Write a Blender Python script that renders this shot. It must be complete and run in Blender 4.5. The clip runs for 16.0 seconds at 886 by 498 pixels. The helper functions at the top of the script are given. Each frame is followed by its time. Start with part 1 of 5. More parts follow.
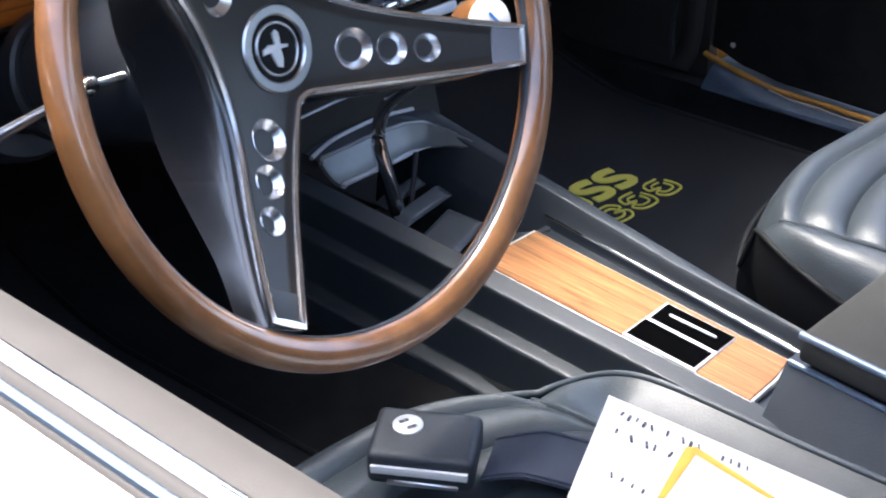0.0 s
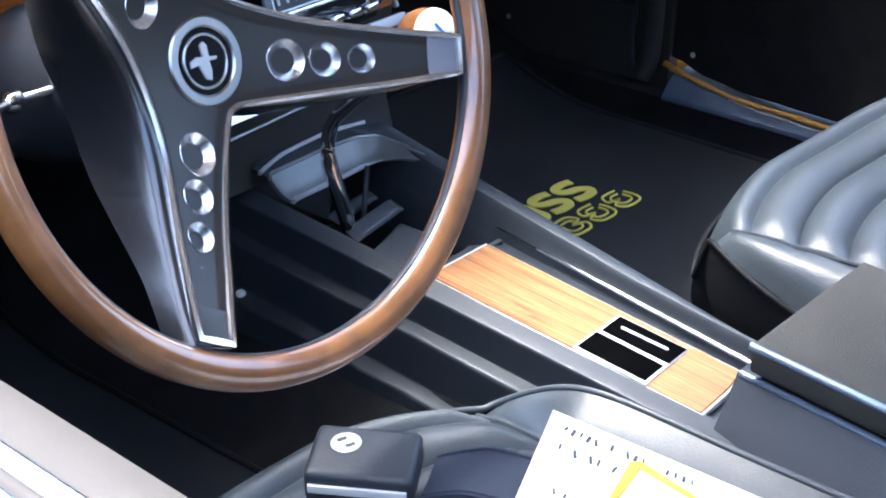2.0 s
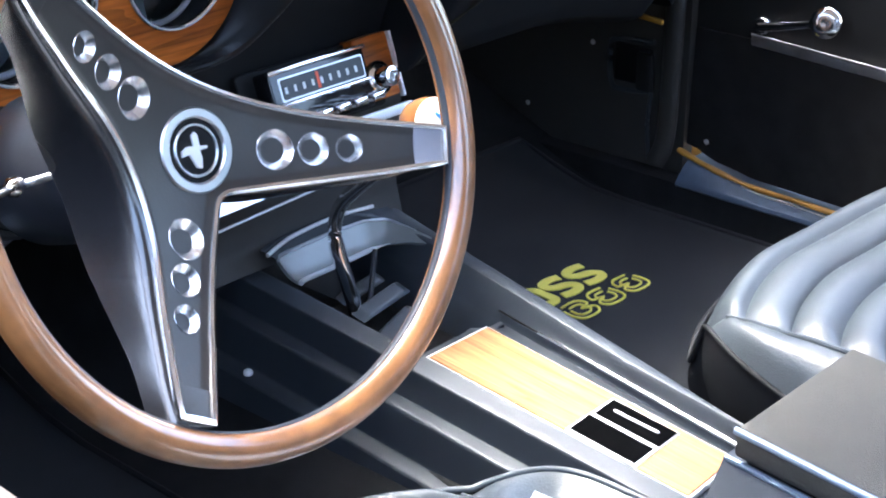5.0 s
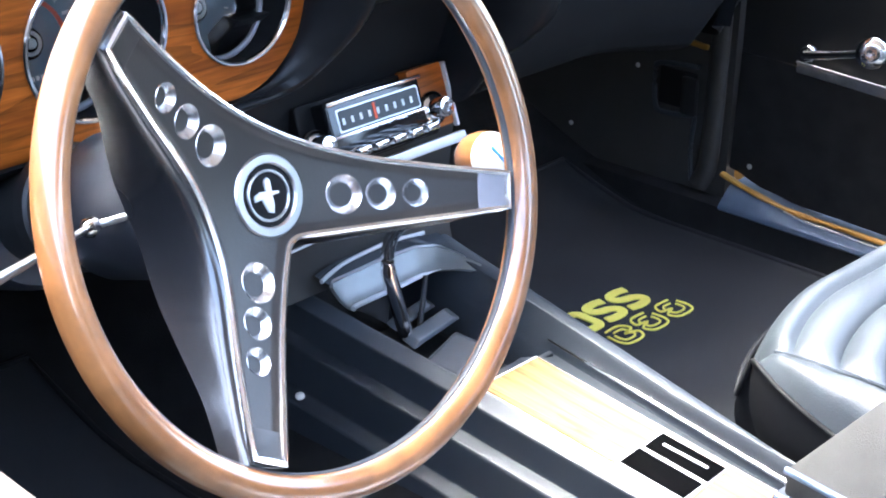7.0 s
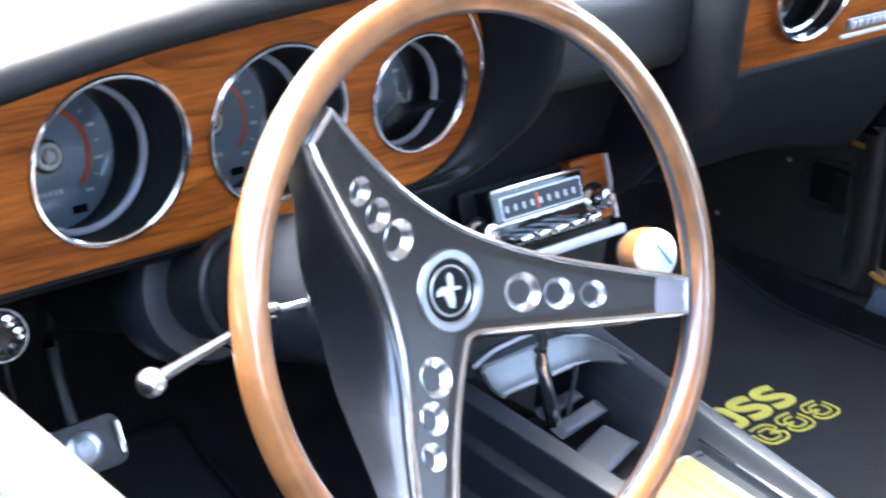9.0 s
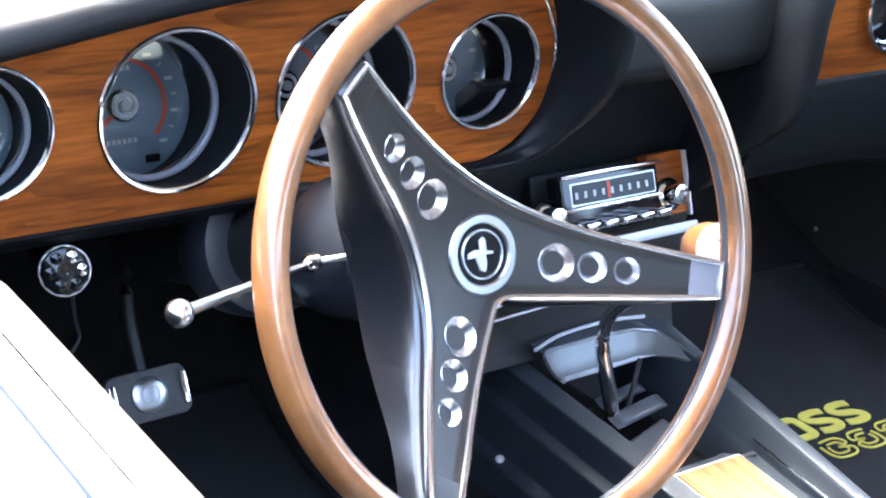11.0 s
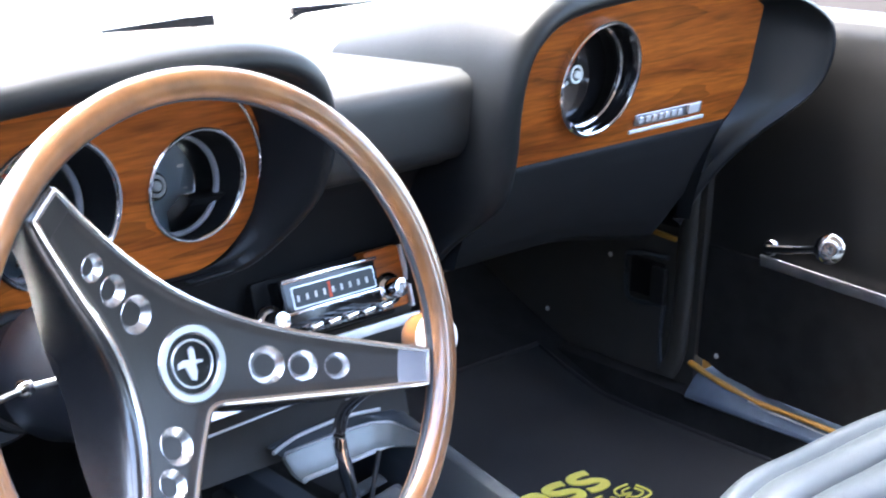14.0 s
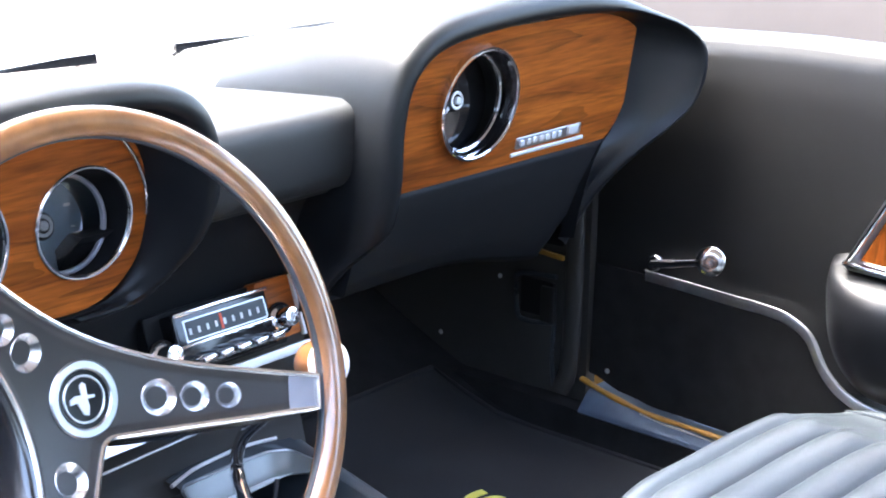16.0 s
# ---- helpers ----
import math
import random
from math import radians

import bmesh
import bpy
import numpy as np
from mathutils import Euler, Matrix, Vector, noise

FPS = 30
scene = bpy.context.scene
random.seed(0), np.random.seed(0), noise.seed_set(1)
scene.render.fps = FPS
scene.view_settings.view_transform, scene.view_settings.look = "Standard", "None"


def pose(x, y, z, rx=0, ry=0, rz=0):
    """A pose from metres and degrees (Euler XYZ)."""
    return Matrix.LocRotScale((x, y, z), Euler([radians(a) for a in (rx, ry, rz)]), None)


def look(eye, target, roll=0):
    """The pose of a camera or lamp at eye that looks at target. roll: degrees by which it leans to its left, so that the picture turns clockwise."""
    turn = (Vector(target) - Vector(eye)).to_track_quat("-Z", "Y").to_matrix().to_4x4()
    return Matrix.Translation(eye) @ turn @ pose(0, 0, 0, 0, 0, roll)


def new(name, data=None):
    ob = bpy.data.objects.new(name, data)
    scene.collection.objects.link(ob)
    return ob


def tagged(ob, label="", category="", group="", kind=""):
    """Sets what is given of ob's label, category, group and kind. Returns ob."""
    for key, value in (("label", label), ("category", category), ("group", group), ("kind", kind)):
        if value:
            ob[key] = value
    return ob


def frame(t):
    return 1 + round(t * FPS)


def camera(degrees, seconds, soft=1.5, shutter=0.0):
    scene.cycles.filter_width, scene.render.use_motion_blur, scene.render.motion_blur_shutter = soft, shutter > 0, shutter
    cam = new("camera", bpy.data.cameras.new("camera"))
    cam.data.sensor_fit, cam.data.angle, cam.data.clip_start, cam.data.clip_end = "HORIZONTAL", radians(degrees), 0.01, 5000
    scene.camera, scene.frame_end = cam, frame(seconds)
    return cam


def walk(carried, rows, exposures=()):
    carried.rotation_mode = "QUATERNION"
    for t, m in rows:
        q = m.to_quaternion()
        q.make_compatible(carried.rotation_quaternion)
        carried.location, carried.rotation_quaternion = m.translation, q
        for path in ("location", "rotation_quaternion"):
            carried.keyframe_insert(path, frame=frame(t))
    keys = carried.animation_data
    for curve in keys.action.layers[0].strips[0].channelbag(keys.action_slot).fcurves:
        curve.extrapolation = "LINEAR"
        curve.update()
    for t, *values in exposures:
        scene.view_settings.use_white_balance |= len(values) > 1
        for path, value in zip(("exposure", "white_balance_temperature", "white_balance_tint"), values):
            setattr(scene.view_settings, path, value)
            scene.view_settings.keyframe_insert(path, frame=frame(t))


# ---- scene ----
cam = camera(31.3, 16.0, soft=1.9, shutter=0.5)
PATH = [
    (0, (-0.581, -0.643, 0.884), (0.751, 0.524, -0.046), 0.6),
    (0.5, (-0.571, -0.646, 0.88), (0.778, 0.502, -0.049), 0.6),
    (1, (-0.564, -0.644, 0.876), (0.79, 0.504, -0.046), 0.3),
    (1.5, (-0.559, -0.652, 0.876), (0.787, 0.507, -0.043), -0.1),
    (2, (-0.551, -0.654, 0.875), (0.801, 0.502, -0.037), 0.2),
    (2.5, (-0.547, -0.655, 0.876), (0.806, 0.512, -0.024), -0.1),
    (3, (-0.546, -0.661, 0.879), (0.802, 0.524, -0.004), -0.1),
    (3.5, (-0.542, -0.669, 0.883), (0.808, 0.53, 0.023), -0.3),
    (3.7, (-0.542, -0.675, 0.884), (0.813, 0.523, 0.029), -0.3),
    (5.8, (-0.55, -0.709, 0.907), (0.784, 0.541, 0.096), 0.1),
    (6, (-0.552, -0.706, 0.912), (0.777, 0.547, 0.098), 0.0),
    (6.5, (-0.559, -0.699, 0.924), (0.768, 0.557, 0.109), 0.1),
    (7, (-0.567, -0.689, 0.931), (0.754, 0.562, 0.101), 0.5),
    (7.5, (-0.569, -0.67, 0.935), (0.766, 0.564, 0.102), 1.1),
    (8, (-0.577, -0.659, 0.941), (0.748, 0.595, 0.123), 1.3),
    (8.5, (-0.59, -0.651, 0.946), (0.717, 0.642, 0.159), 1.0),
    (9, (-0.594, -0.651, 0.95), (0.651, 0.718, 0.192), 1.9),
    (9.2, (-0.597, -0.655, 0.951), (0.615, 0.746, 0.196), 2.2),
    (11.3, (-0.558, -0.738, 0.933), (0.545, 0.755, 0.19), 4.1),
    (11.5, (-0.556, -0.746, 0.936), (0.553, 0.752, 0.211), 3.9),
    (12, (-0.554, -0.76, 0.942), (0.564, 0.747, 0.25), 2.7),
    (12.5, (-0.551, -0.771, 0.943), (0.615, 0.71, 0.276), 2.0),
    (13, (-0.549, -0.775, 0.942), (0.678, 0.656, 0.274), 1.5),
    (13.5, (-0.549, -0.774, 0.943), (0.743, 0.606, 0.291), 2.1),
    (14, (-0.552, -0.779, 0.946), (0.799, 0.563, 0.334), 1.7),
    (14.5, (-0.56, -0.787, 0.951), (0.82, 0.536, 0.364), 1.6),
    (15, (-0.56, -0.788, 0.951), (0.854, 0.501, 0.368), 1.5),
    (15.5, (-0.561, -0.792, 0.95), (0.872, 0.475, 0.366), 1.2),
    (16, (-0.564, -0.804, 0.952), (0.882, 0.452, 0.376), 0.5),
]
walk(cam, [(t, look(eye, target, roll)) for t, eye, target, roll in PATH],
     exposures=[(0, 2.87, 6400, 10), (1.5, 3.17, 5950, 10), (3.5, 3.38, 6000, 9), (5.8, 4.25, 6350, 9), (7, 4.48, 6350, 9), (9, 4.55, 6400, 9), (12.5, 4.28, 6350, 9), (16, 4.33, 6400, 9)])

# ---- world, sun, exposure ----
world = bpy.data.worlds.new("sky")
scene.world = world
world.use_nodes = True
wn = world.node_tree
sky = wn.nodes.new("ShaderNodeTexSky")
sky.sky_type = "NISHITA"
sky.sun_disc = False
sky.sun_elevation = radians(70)
sky.dust_density = 4.0
sky.sun_rotation = radians(-6)
wn.links.new(sky.outputs[0], wn.nodes["Background"].inputs[0])
wn.nodes["Background"].inputs[1].default_value = 0.15
sun_data = bpy.data.lights.new("sun", "SUN")
sun_data.energy, sun_data.angle, sun_data.color = 1.2, radians(26), (1.0, 0.97, 0.93)
sun = new("sun", sun_data)
sun.matrix_world = look((-0.3, 2.95, 8.2), (0, 0, 0))

# ---- materials ----


def material(name, color, rough=0.5, metal=0.0, var=0.15, scale=40.0, bump=0.1, bump_scale=300.0, color2=None, coat=0.0, spec=0.5):
    m = bpy.data.materials.new(name)
    m.use_nodes = True
    nt = m.node_tree
    b = nt.nodes["Principled BSDF"]
    b.inputs["Roughness"].default_value = rough
    b.inputs["Metallic"].default_value = metal
    b.inputs["Coat Weight"].default_value = coat
    b.inputs["Coat Roughness"].default_value = 0.22
    b.inputs["Specular IOR Level"].default_value = spec
    co = nt.nodes.new("ShaderNodeTexCoord")
    n1 = nt.nodes.new("ShaderNodeTexNoise")
    n1.inputs["Scale"].default_value = scale
    n1.inputs["Detail"].default_value = 6
    nt.links.new(co.outputs["Object"], n1.inputs["Vector"])
    mix = nt.nodes.new("ShaderNodeMix")
    mix.data_type = "RGBA"
    dark = color2 or tuple(c * (1 - var) for c in color)
    mix.inputs[6].default_value = (*dark, 1)
    mix.inputs[7].default_value = (*[min(1, c * (1 + var)) for c in color], 1)
    nt.links.new(n1.outputs["Fac"], mix.inputs[0])
    nt.links.new(mix.outputs[2], b.inputs["Base Color"])
    rr = nt.nodes.new("ShaderNodeMapRange")
    rr.inputs[3].default_value, rr.inputs[4].default_value = max(0.02, rough * 0.85), min(1, rough * 1.15)
    n3 = nt.nodes.new("ShaderNodeTexNoise")
    n3.inputs["Scale"].default_value = scale * 0.35
    nt.links.new(co.outputs["Object"], n3.inputs["Vector"])
    nt.links.new(n3.outputs["Fac"], rr.inputs[0])
    nt.links.new(rr.outputs[0], b.inputs["Roughness"])
    if bump:
        n2 = nt.nodes.new("ShaderNodeTexNoise")
        n2.inputs["Scale"].default_value = bump_scale
        n2.inputs["Detail"].default_value = 3
        nt.links.new(co.outputs["Object"], n2.inputs["Vector"])
        bp = nt.nodes.new("ShaderNodeBump")
        bp.inputs["Strength"].default_value = bump
        bp.inputs["Distance"].default_value = 0.001
        nt.links.new(n2.outputs["Fac"], bp.inputs["Height"])
        nt.links.new(bp.outputs[0], b.inputs["Normal"])
    return m


def wood_material(name, c1, c2, stretch, rough=0.3, coat=0.3, scale=14.0, coat_ior=1.5, lines=0.0, spec=0.5, coat_rough=0.15):
    """Long grain: noise squeezed across the grain, two scales."""
    m = bpy.data.materials.new(name)
    m.use_nodes = True
    nt = m.node_tree
    b = nt.nodes["Principled BSDF"]
    b.inputs["Roughness"].default_value = rough
    b.inputs["Coat Weight"].default_value = coat
    b.inputs["Coat Roughness"].default_value = coat_rough
    b.inputs["Coat IOR"].default_value = coat_ior
    co = nt.nodes.new("ShaderNodeTexCoord")
    mp = nt.nodes.new("ShaderNodeMapping")
    mp.inputs["Scale"].default_value = stretch
    nt.links.new(co.outputs["Object"], mp.inputs["Vector"])
    n1 = nt.nodes.new("ShaderNodeTexNoise")
    n1.inputs["Scale"].default_value = scale
    n1.inputs["Detail"].default_value = 8
    n1.inputs["Roughness"].default_value = 0.62
    n1.inputs["Distortion"].default_value = 0.6
    nt.links.new(mp.outputs[0], n1.inputs["Vector"])
    ramp = nt.nodes.new("ShaderNodeValToRGB")
    ramp.color_ramp.elements[0].position, ramp.color_ramp.elements[1].position = 0.33, 0.64
    ramp.color_ramp.elements[0].color, ramp.color_ramp.elements[1].color = (*c2, 1), (*c1, 1)
    nt.links.new(n1.outputs["Fac"], ramp.inputs[0])
    n2 = nt.nodes.new("ShaderNodeTexNoise")
    n2.inputs["Scale"].default_value = scale * 7
    n2.inputs["Detail"].default_value = 4
    nt.links.new(mp.outputs[0], n2.inputs["Vector"])
    r2 = nt.nodes.new("ShaderNodeMapRange")
    r2.inputs[1].default_value, r2.inputs[2].default_value = 0.35, 0.65
    r2.inputs[3].default_value, r2.inputs[4].default_value = 0.72, 1.08
    nt.links.new(n2.outputs["Fac"], r2.inputs[0])
    mix = nt.nodes.new("ShaderNodeMix")
    mix.data_type, mix.blend_type = "RGBA", "MULTIPLY"
    mix.inputs[0].default_value = 1
    nt.links.new(ramp.outputs[0], mix.inputs[6])
    nt.links.new(r2.outputs[0], mix.inputs[7])
    b.inputs["Specular IOR Level"].default_value = spec
    out = mix.outputs[2]
    if lines:
        # growth rings: thin contour lines of a smooth, stretched noise
        n3 = nt.nodes.new("ShaderNodeTexNoise")
        n3.inputs["Scale"].default_value = scale * 0.55
        n3.inputs["Detail"].default_value = 1.6
        n3.inputs["Distortion"].default_value = 0.5
        nt.links.new(mp.outputs[0], n3.inputs["Vector"])
        mu = nt.nodes.new("ShaderNodeMath")
        mu.operation = "MULTIPLY"
        mu.inputs[1].default_value = lines
        nt.links.new(n3.outputs["Fac"], mu.inputs[0])
        fr = nt.nodes.new("ShaderNodeMath")
        fr.operation = "FRACT"
        nt.links.new(mu.outputs[0], fr.inputs[0])
        r3 = nt.nodes.new("ShaderNodeMapRange")
        r3.inputs[1].default_value, r3.inputs[2].default_value = 0.0, 0.35
        r3.inputs[3].default_value, r3.inputs[4].default_value = 0.6, 1.0
        nt.links.new(fr.outputs[0], r3.inputs[0])
        m2 = nt.nodes.new("ShaderNodeMix")
        m2.data_type, m2.blend_type = "RGBA", "MULTIPLY"
        m2.inputs[0].default_value = 1
        nt.links.new(out, m2.inputs[6])
        nt.links.new(r3.outputs[0], m2.inputs[7])
        out = m2.outputs[2]
    nt.links.new(out, b.inputs["Base Color"])
    return m


vinyl = material("black_vinyl", (0.0155, 0.0155, 0.0160), 0.42, spec=0.38, bump=0.1, bump_scale=700, scale=18)
pad_vinyl = material("dash_pad_vinyl", (0.016, 0.0168, 0.0185), 0.48, spec=0.45, bump=0.3, bump_scale=800, scale=12)
leather = material("black_seat_vinyl", (0.033, 0.042, 0.050), 0.45, spec=0.7, bump=0.25, bump_scale=500, scale=15)
plastic = material("charcoal_plastic", (0.027, 0.0335, 0.042), 0.50, spec=0.52, bump=0.15, bump_scale=500, scale=10)
# dull dash vinyl, also the shaded copy on seat skirts and driver door
low_vinyl = material("dull_dash_and_shade_vinyl", (0.009, 0.0094, 0.0105), 0.55, bump=0.3, bump_scale=700, scale=18, spec=0.16)
ring_grey = material("grey_gauge_ring", (0.30, 0.30, 0.33), 0.4, 0.3, var=0.06, bump=0)
arm_vinyl = material("glossy_armrest_vinyl", (0.010, 0.0105, 0.0125), 0.36, spec=0.4, bump=0.08, bump_scale=600)
cowl_vinyl = material("matt_cowl_vinyl", (0.0068, 0.0080, 0.0098), 0.40, bump=0.1, bump_scale=800, scale=12, spec=0.24)
lid_black = material("matt_black_lid", (0.0009, 0.0009, 0.001), 0.5, bump=0, spec=0.01)
pedal_rubber = material("worn_pedal_rubber", (0.085, 0.083, 0.080), 0.5, var=0.3, bump=0.3, bump_scale=400, scale=90)
boot_rubber = material("grey_boot_rubber", (0.065, 0.072, 0.08), 0.45, bump=0.2, bump_scale=400, scale=20)
lid_vinyl = material("grained_lid_vinyl", (0.060, 0.057, 0.049), 0.7, spec=0.25, bump=0.5, bump_scale=500, scale=14)
gloss_black = material("gloss_black", (0.008, 0.008, 0.009), 0.12, bump=0, scale=10)
spoke_mat = material("soft_charcoal_spoke", (0.012, 0.0125, 0.0145), 0.26, coat=1.0, spec=0.8, bump=0.12, bump_scale=600, scale=12)
kick_grey = material("grey_kick_plastic", (0.042, 0.0395, 0.037), 0.5, bump=0.2, bump_scale=600)
face_mat = material("brushed_spoke_face", (0.028, 0.0252, 0.0235), 0.38, bump=0.1, bump_scale=500, scale=20)
bell_grey = material("grey_column_plastic", (0.020, 0.022, 0.027), 0.35, coat=0.25, bump=0.1)
dimple_silver = material("silver_dimple", (0.80, 0.80, 0.81), 0.24, 0.95, var=0.05, bump=0)
brushed = material("brushed_bright_plate", (0.27, 0.285, 0.28), 0.5, 0.5, bump=0.15, bump_scale=900)
end_grey = material("grey_spoke_end", (0.22, 0.22, 0.25), 0.4, bump=0.1)
carpet = material("black_carpet", (0.019, 0.0188, 0.0192), 0.95, spec=0.1, bump=1.0, bump_scale=900, scale=30, var=0.5)
mat_pile = material("black_mat_pile", (0.018, 0.0195, 0.0225), 0.72, spec=0.35, bump=1.0, bump_scale=1200, scale=9, color2=(0.004, 0.004, 0.005), var=0.4)
chrome = material("chrome", (0.8, 0.8, 0.82), 0.1, 1.0, var=0.05, bump=0)
satin = material("satin_metal", (0.55, 0.56, 0.58), 0.3, 1.0, var=0.08, bump=0.05)
sill_blue = material("worn_blue_sill", (0.085, 0.12, 0.175), 0.42, 0.3, var=0.3, bump=0.15, scale=45)
steel_blue = material("blue_trim_and_sheen", (0.20, 0.26, 0.34), 0.36, 0.5, bump=0.1, scale=25)
worn_trim = material("worn_satin_trim", (0.50, 0.50, 0.51), 0.36, 0.9, var=0.35, scale=70, bump=0.1)
bead_metal = material("polished_bead", (0.85, 0.85, 0.86), 0.22, 1.0, var=0.04, bump=0)
yellow_paint = material("yellow_body_paint", (0.38, 0.19, 0.03), 0.4, coat=0.3, bump=0.1, var=0.3, scale=60)
# body paint is yellow; this paler copy has blown-out brightness in its colour
blown_paint = material("blown_out_body_paint", (0.72, 0.66, 0.58), 0.3, coat=0.4, bump=0, var=0.04)
letter_silver = material("silver_lettering", (0.7, 0.71, 0.72), 0.45, 0.4, var=0.05, bump=0)
slot_grey = material("window_channel_rubber", (0.05, 0.055, 0.065), 0.6, bump=0.3)
beige_felt = material("beige_window_felt", (0.062, 0.056, 0.050), 0.8, bump=0.12, bump_scale=900)
yellow_thread = material("yellow_embroidery", (0.98, 0.79, 0.14), 0.7, bump=0.8, bump_scale=1500, var=0.2)
paper_mat = material("white_paper", (0.8, 0.8, 0.78), 0.6, bump=0.05, var=0.02)
ink = material("printed_ink", (0.05, 0.05, 0.06), 0.6, bump=0)
orange_ink = material("orange_ink", (0.8, 0.42, 0.05), 0.6, bump=0, var=0.2)
radio_scale = material("dark_radio_scale", (0.035, 0.042, 0.048), 0.4, bump=0, var=0.3, scale=120)
dial_blue = material("blue_grey_dial", (0.20, 0.275, 0.335), 0.45, bump=0, var=0.1)
white_mark = material("white_marking", (0.7, 0.72, 0.72), 0.5, bump=0)
red_mark = material("red_marking", (0.75, 0.1, 0.04), 0.5, bump=0)
white_knob = material("white_enamel", (0.8, 0.8, 0.78), 0.2, bump=0, var=0.03)
blue_mark = material("blue_marking", (0.05, 0.25, 0.7), 0.4, bump=0)
rim_wood = wood_material("walnut_rim", (0.315, 0.131, 0.042), (0.235, 0.090, 0.028), (1, 1, 1), 0.42, 1.0, 6, 1.8, 0.0, 0.4, 0.13)
dash_wood = wood_material("dash_woodgrain", (0.43, 0.115, 0.0155), (0.175, 0.038, 0.006), (0.75, 8, 1), 0.4, 0.0, 4.6, 1.4, 9.0, 0.18)
plate_wood = wood_material("console_woodgrain", (0.50, 0.235, 0.095), (0.27, 0.105, 0.040), (9, 0.4, 1), 0.45, 0.0, 10, 1.5, 6.0, 0.3)
tan_trim = material("tan_headliner", (0.5, 0.43, 0.38), 0.8, bump=0.2)
asphalt = material("grey_asphalt", (0.13, 0.118, 0.105), 0.9, bump=0.5, bump_scale=80, scale=3)
stucco = material("beige_render", (0.085, 0.070, 0.062), 0.9, bump=0.4, bump_scale=60, scale=2)
glass = bpy.data.materials.new("clear_glass")
glass.use_nodes = True
gb = glass.node_tree.nodes["Principled BSDF"]
gb.inputs["Transmission Weight"].default_value = 1
gb.inputs["Roughness"].default_value = 0.0
gb.inputs["IOR"].default_value = 1.45

# ---- mesh helpers ----


def part(name, vf, mat, parent=None, label="", smooth=True, m=None):
    """One mesh object from (verts, faces) or a bmesh, under parent."""
    me = bpy.data.meshes.new(name)
    if isinstance(vf, bmesh.types.BMesh):
        vf.to_mesh(me)
        vf.free()
    else:
        me.from_pydata([tuple(v) for v in vf[0]], [], vf[1])
    bm = bmesh.new()
    bm.from_mesh(me)
    bmesh.ops.recalc_face_normals(bm, faces=bm.faces)
    bm.to_mesh(me)
    bm.free()
    me.materials.append(mat)
    if smooth:
        me.shade_smooth()
        me.set_sharp_from_angle(angle=radians(38))
    ob = new(name, me)
    if m is not None:
        ob.matrix_basis = m
    if parent is not None:
        ob.parent = parent
    if label:
        ob["label"] = label
    return ob


def thing(name, label, category, group="", kind="", m=None):
    ob = new(name)
    ob.empty_display_size = 0.05
    if m is not None:
        ob.matrix_basis = m
    return tagged(ob, label, category, group, kind)


def surf(fn, nu, nv, close_u=False, close_v=False):
    """A grid from fn(u, v) with u, v in 0..1."""
    cu, cv = (nu if close_u else nu + 1), (nv if close_v else nv + 1)
    verts = [fn(i / nu, j / nv) for i in range(cu) for j in range(cv)]
    faces = []
    for i in range(nu):
        for j in range(nv):
            a, b = i, (i + 1) % cu
            c, d = j, (j + 1) % cv
            faces.append((a * cv + c, b * cv + c, b * cv + d, a * cv + d))
    return verts, faces


def sheet(fn, nu, nv, thick):
    """A grid with thickness along -normal given by thick (a vector)."""
    v, f = surf(fn, nu, nv)
    n = len(v)
    t = Vector(thick)
    verts = [Vector(p) for p in v] + [Vector(p) + t for p in v]
    faces = list(f) + [tuple(reversed([i + n for i in q])) for q in f]
    cv = nv + 1
    edge = [i * cv for i in range(nu + 1)] + [nu * cv + j for j in range(1, nv + 1)] + [i * cv + nv for i in range(nu - 1, -1, -1)] + [j for j in range(nv - 1, 0, -1)]
    for k, a in enumerate(edge):
        b = edge[(k + 1) % len(edge)]
        faces.append((a, b, b + n, a + n))
    return verts, faces


def catmull(pts, steps):
    pts = [Vector(p) for p in pts]
    out = []
    for i in range(len(pts) - 1):
        p0, p1, p2, p3 = pts[max(i - 1, 0)], pts[i], pts[i + 1], pts[min(i + 2, len(pts) - 1)]
        for s in range(steps):
            t = s / steps
            out.append(0.5 * (2 * p1 + (p2 - p0) * t + (2 * p0 - 5 * p1 + 4 * p2 - p3) * t * t + (3 * p1 - p0 - 3 * p2 + p3) * t**3))
    out.append(pts[-1])
    return out


def tube(pts, radius, seg=12, flat=1.0, up=(0, 0, 1)):
    """A capped tube along points; radius a number or a list."""
    pts = [Vector(p) for p in pts]
    rad = radius if isinstance(radius, (list, tuple)) else [radius] * len(pts)
    verts, faces = [], []
    for i, p in enumerate(pts):
        d = (pts[min(i + 1, len(pts) - 1)] - pts[max(i - 1, 0)]).normalized()
        a = d.cross(Vector(up))
        if a.length < 1e-3:
            a = d.cross(Vector((1, 0, 0)))
        a.normalize()
        b = a.cross(d)
        for k in range(seg):
            an = 2 * math.pi * k / seg
            verts.append(p + rad[i] * (math.cos(an) * a + flat * math.sin(an) * b))
    for i in range(len(pts) - 1):
        for k in range(seg):
            faces.append((i * seg + k, i * seg + (k + 1) % seg, (i + 1) * seg + (k + 1) % seg, (i + 1) * seg + k))
    faces.append(tuple(range(seg)))
    faces.append(tuple((len(pts) - 1) * seg + k for k in range(seg)))
    return verts, faces


